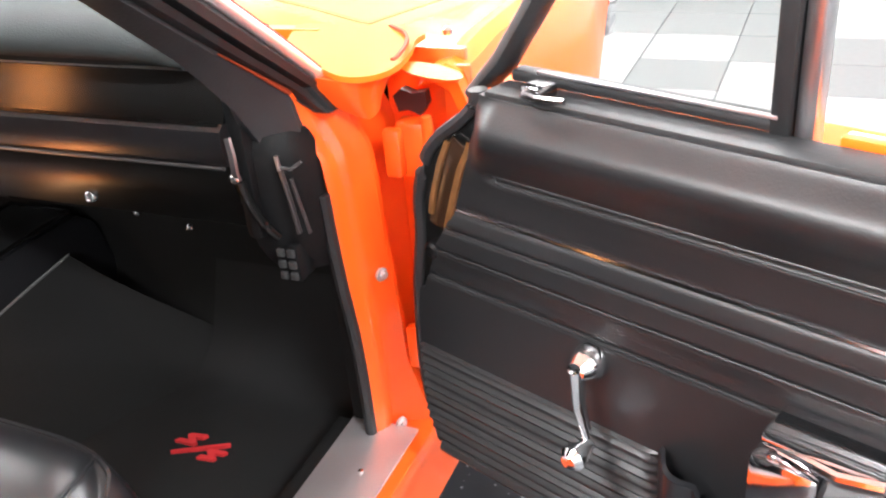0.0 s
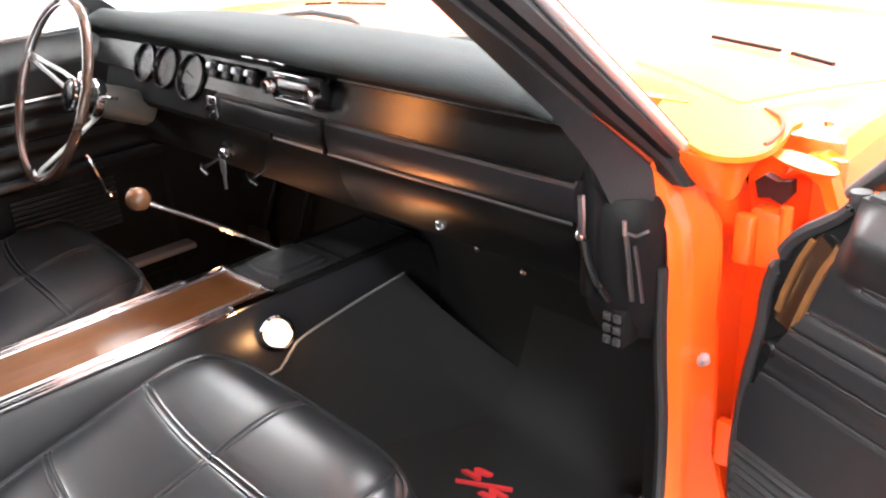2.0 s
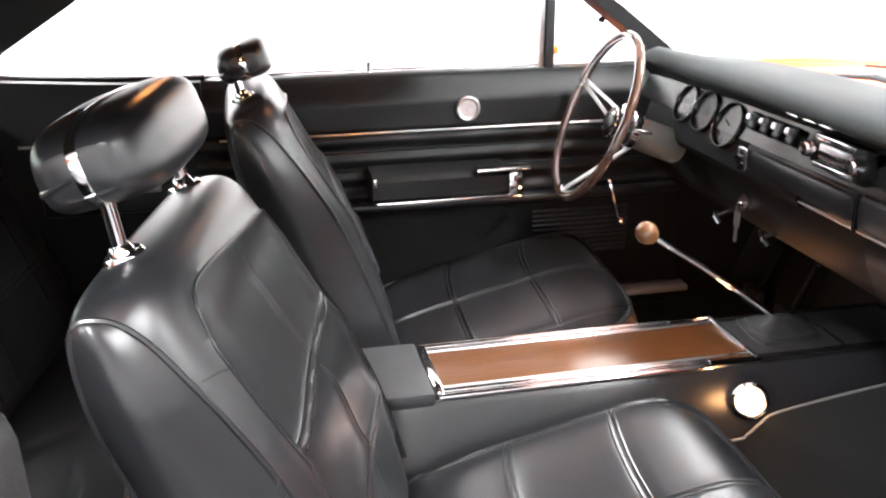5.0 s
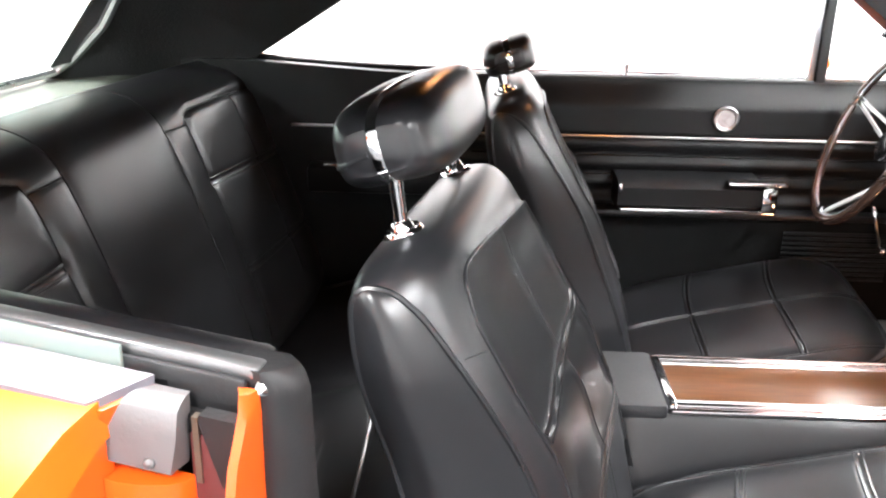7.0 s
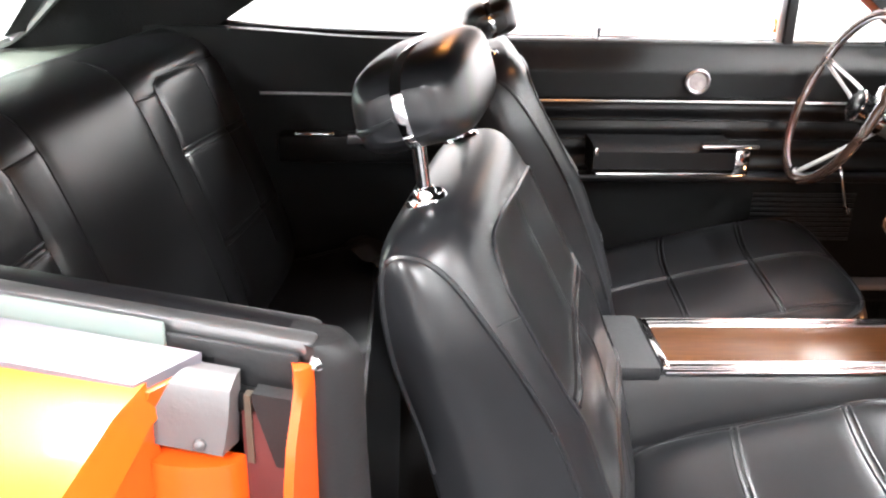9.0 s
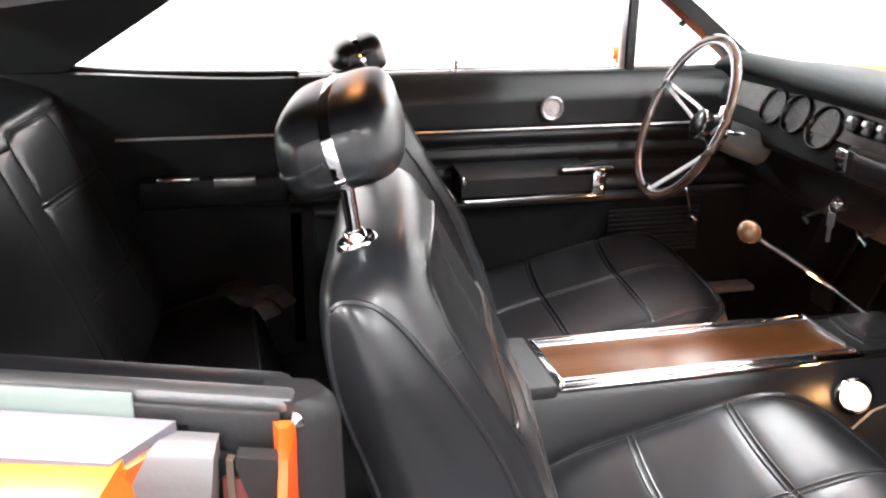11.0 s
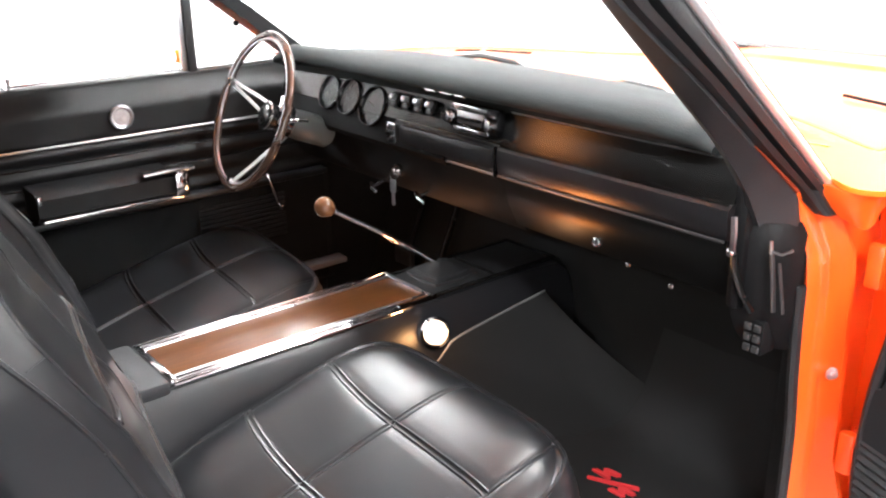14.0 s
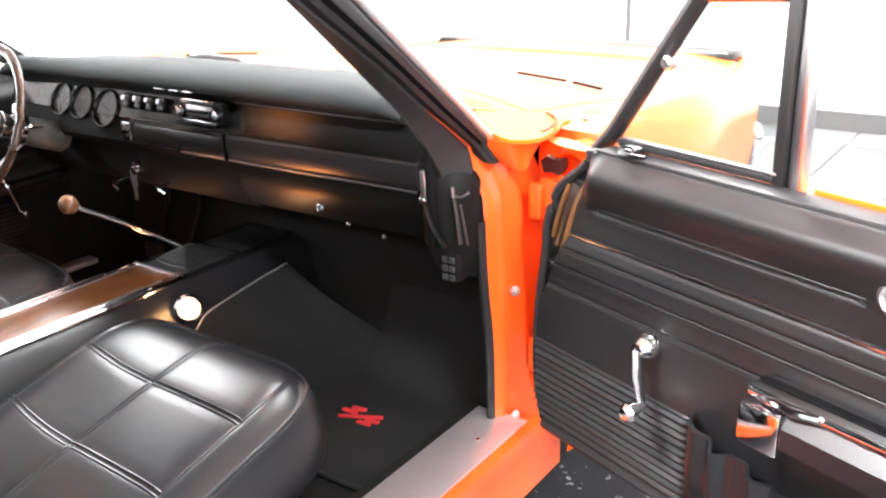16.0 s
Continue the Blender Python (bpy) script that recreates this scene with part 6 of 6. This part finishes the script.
qbox = lambda lo, hi, bev=0.003: box(bmesh.new(), lo, hi, bev, QM)
qloft = lambda secs: (lambda bm: (loft(bm, secs), bmesh.ops.transform(bm, matrix=QM, verts=bm.verts), bm)[2])(bmesh.new())
part("inner_lip", qbox((-0.005, -0.014, -0.012), (0.6, 0.006, 0.003), 0.005), SILLGREY, qd, "dull metal inner lip")
part("lip_trim", qbox((0.0, -0.05, -0.03), (0.6, -0.013, -0.002), 0.01), VINYL, qd)
part("window_channel", qbox((0.004, 0.006, -0.05), (0.13, 0.013, -0.006)), RUBBER, qd, "black window channel")
part("channel_wall", qbox((0.0, 0.0131, -0.055), (0.09, 0.026, -0.036)), MATTE, qd)
part("quarter_glass", qbox((0.105, 0.012, -0.03), (0.6, 0.0165, 0.004), 0.0015), mat("green_glass_edge", (0.20, 0.245, 0.23), 0.12, vary=0.15), qd, "edge of the lowered green glass")
part("belt_moulding", qloft([[(0.075 + k, 0.020, -0.012), (0.11 + k, 0.058, -0.024), (0.11 + k, 0.060, -0.032), (0.075 + k, 0.022, -0.022)] for k in (0, 0.1, 0.3, 0.55)]), mat("pale_belt_moulding", (0.15, 0.143, 0.165), 0.4, 0.4), qd, "pale polished belt moulding")
part("panel_return", qloft([[(0.07 + 0.25 * s, 0.024 + 0.02 * s, -0.02 - c), (0.10 + 0.25 * s, 0.055 + 0.02 * s, -0.03 - c), (0.11 + 0.25 * s, 0.055 + 0.02 * s, -0.03 - c), (0.08 + 0.25 * s, 0.022 + 0.02 * s, -0.02 - c)] for s, c in ((0, 0.0), (0.1, 0.06), (0.25, 0.14), (0.3, 0.3))]), ORANGE_IN, qd, "orange turned-in panel edge")
part("guide_block", qloft([[(0.084, 0.030, -0.020), (0.046, 0.026, -0.020), (0.046, 0.020, -0.020), (0.08, 0.02, -0.020)], [(0.088, 0.040, -0.022), (0.046, 0.034, -0.022), (0.046, 0.022, -0.022), (0.08, 0.022, -0.022)], [(0.093, 0.046, -0.028), (0.047, 0.040, -0.028), (0.046, 0.022, -0.028), (0.08, 0.022, -0.028)], [(0.112, 0.050, -0.050), (0.049, 0.043, -0.052), (0.047, 0.023, -0.052), (0.09, 0.023, -0.050)], [(0.140, 0.053, -0.074), (0.054, 0.046, -0.080), (0.050, 0.024, -0.080), (0.11, 0.024, -0.074)]]), mat("grey_guide_metal", (0.16, 0.155, 0.158), 0.45, 0.3, vary=0.12, bump=0.12), qd, "grey metal window guide")
part("guide_tongue", qloft([[(0.0405, 0.032, c), (0.0355, 0.032, c), (0.0355, 0.024, c), (0.0405, 0.024, c)] for c in (-0.034, -0.06, -0.092)]), mat("tarnished_brass", (0.13, 0.105, 0.08), 0.4, 0.5, vary=0.3), qd, "tarnished window guide tongue")
part("rivet", revolve(bmesh.new(), [(0.005, 0), (0.004, 0.002), (0.001, 0.003)], QM @ Vector((0.070, 0.048, -0.072)), (1, 0.1, 0.2), 12), SILLGREY, qd)
part("pillar_inner", qbox((0.005, 0.014, -0.66), (0.045, 0.03, -0.05), 0.003), mat("dark_red_pillar", (0.085, 0.012, 0.011), 0.6), qd, "dark red inner pillar")
part("stop_bracket", qloft([[(a, 0.034, c), (b, 0.034, c), (b, 0.02, c), (a, 0.02, c)] for a, b, c in ((0.033, 0.004, -0.030), (0.034, 0.004, -0.036), (0.030, 0.006, -0.050), (0.024, 0.008, -0.070), (0.018, 0.010, -0.090))]), RUBBER, qd, "dark rubber stop bracket")
part("panel_return", qloft([[(0.126, 0.05, c), (0.112, 0.0555, c), (0.094, 0.058, c), (0.074, 0.055, c), (0.058, 0.049, c), (0.048, 0.042, c), (0.042, 0.028, c), (0.10, 0.03, c)] for c in (-0.088, -0.2, -0.4, -0.65)]), ORANGE_IN, qd)
part("pillar_flange", qloft([[(-0.006, 0.010 - w * 0.3, c), (-0.002, 0.02 + w, c), (0.004, 0.024 + w, c), (0.010, 0.012, c)] for c, w in ((-0.012, 0.0), (-0.025, 0.003), (-0.040, 0.012), (-0.06, 0.026), (-0.09, 0.036), (-0.14, 0.038), (-0.4, 0.038), (-0.65, 0.038))]), ORANGE_IN, qd, "orange pillar flange")
part("pillar_seal", qloft([[(-0.006, 0.008, c), (-0.018 - k, 0.006, c), (-0.030 - k, -0.004, c), (-0.036 - k, -0.02, c), (-0.028 - k, -0.03, c), (0.02, -0.03, c), (0.02, 0.0, c)] for c, k in ((0.0, -0.012), (-0.006, -0.004), (-0.02, 0.0), (-0.1, 0.002), (-0.3, 0.012), (-0.65, 0.03))]), RUBBER, qd, "black rubber lock pillar seal")
part("screw", revolve(bmesh.new(), [(0.0065, 0), (0.0065, 0.002), (0.003, 0.0035)], (0.752, -0.424, 0.972), (0.8, 0.5, 0.4), 14), CHROME, qd)

# wipers
for x0, x1, za, zb in ((-0.30, -0.005, 1.003, 1.019), (0.185, 0.40, 1.002, 1.009)):
    wp = thing("wiper", x0, 0.955, 0.97, "black wiper with metal arm on the cowl", "wiper", "wipers")
    xm = (x0 + x1) / 2
    part("blade", tube(bmesh.new(), [(x0, 0.955, za), (xm, 0.958, max(za, zb) + 0.003), (x1 - 0.03, 0.955, zb), (x1, 0.953, zb - 0.007)], [0.003, 0.0065, 0.006, 0.003], 8), RUBBER, wp)
    part("arm", tube(bmesh.new(), [(xm - 0.06, 0.962, za + 0.017), (xm, 0.966, zb + 0.010), (x1, 0.972, zb - 0.008), (x1 + 0.07, 0.975, 0.962)], 0.0035, 8), STEEL, wp)

# ---- light floor tiles ahead of the car, alternately grey and white ----
tb = bmesh.new()
box(tb, (-0.198, -0.198, -0.006), (0.198, 0.198, 0.0), 0.003, None, 1)
tile_me = bpy.data.meshes.new("tile")
tb.to_mesh(tile_me)
tb.free()
tile_me.materials.append(TILE)
for i in range(17):
    for j in range(9):
        o = new("tile", tile_me)
        o.parent = floor
        o.matrix_basis = pose(-3.2 + 0.4 * i, 2.1 + 0.4 * j, 0)
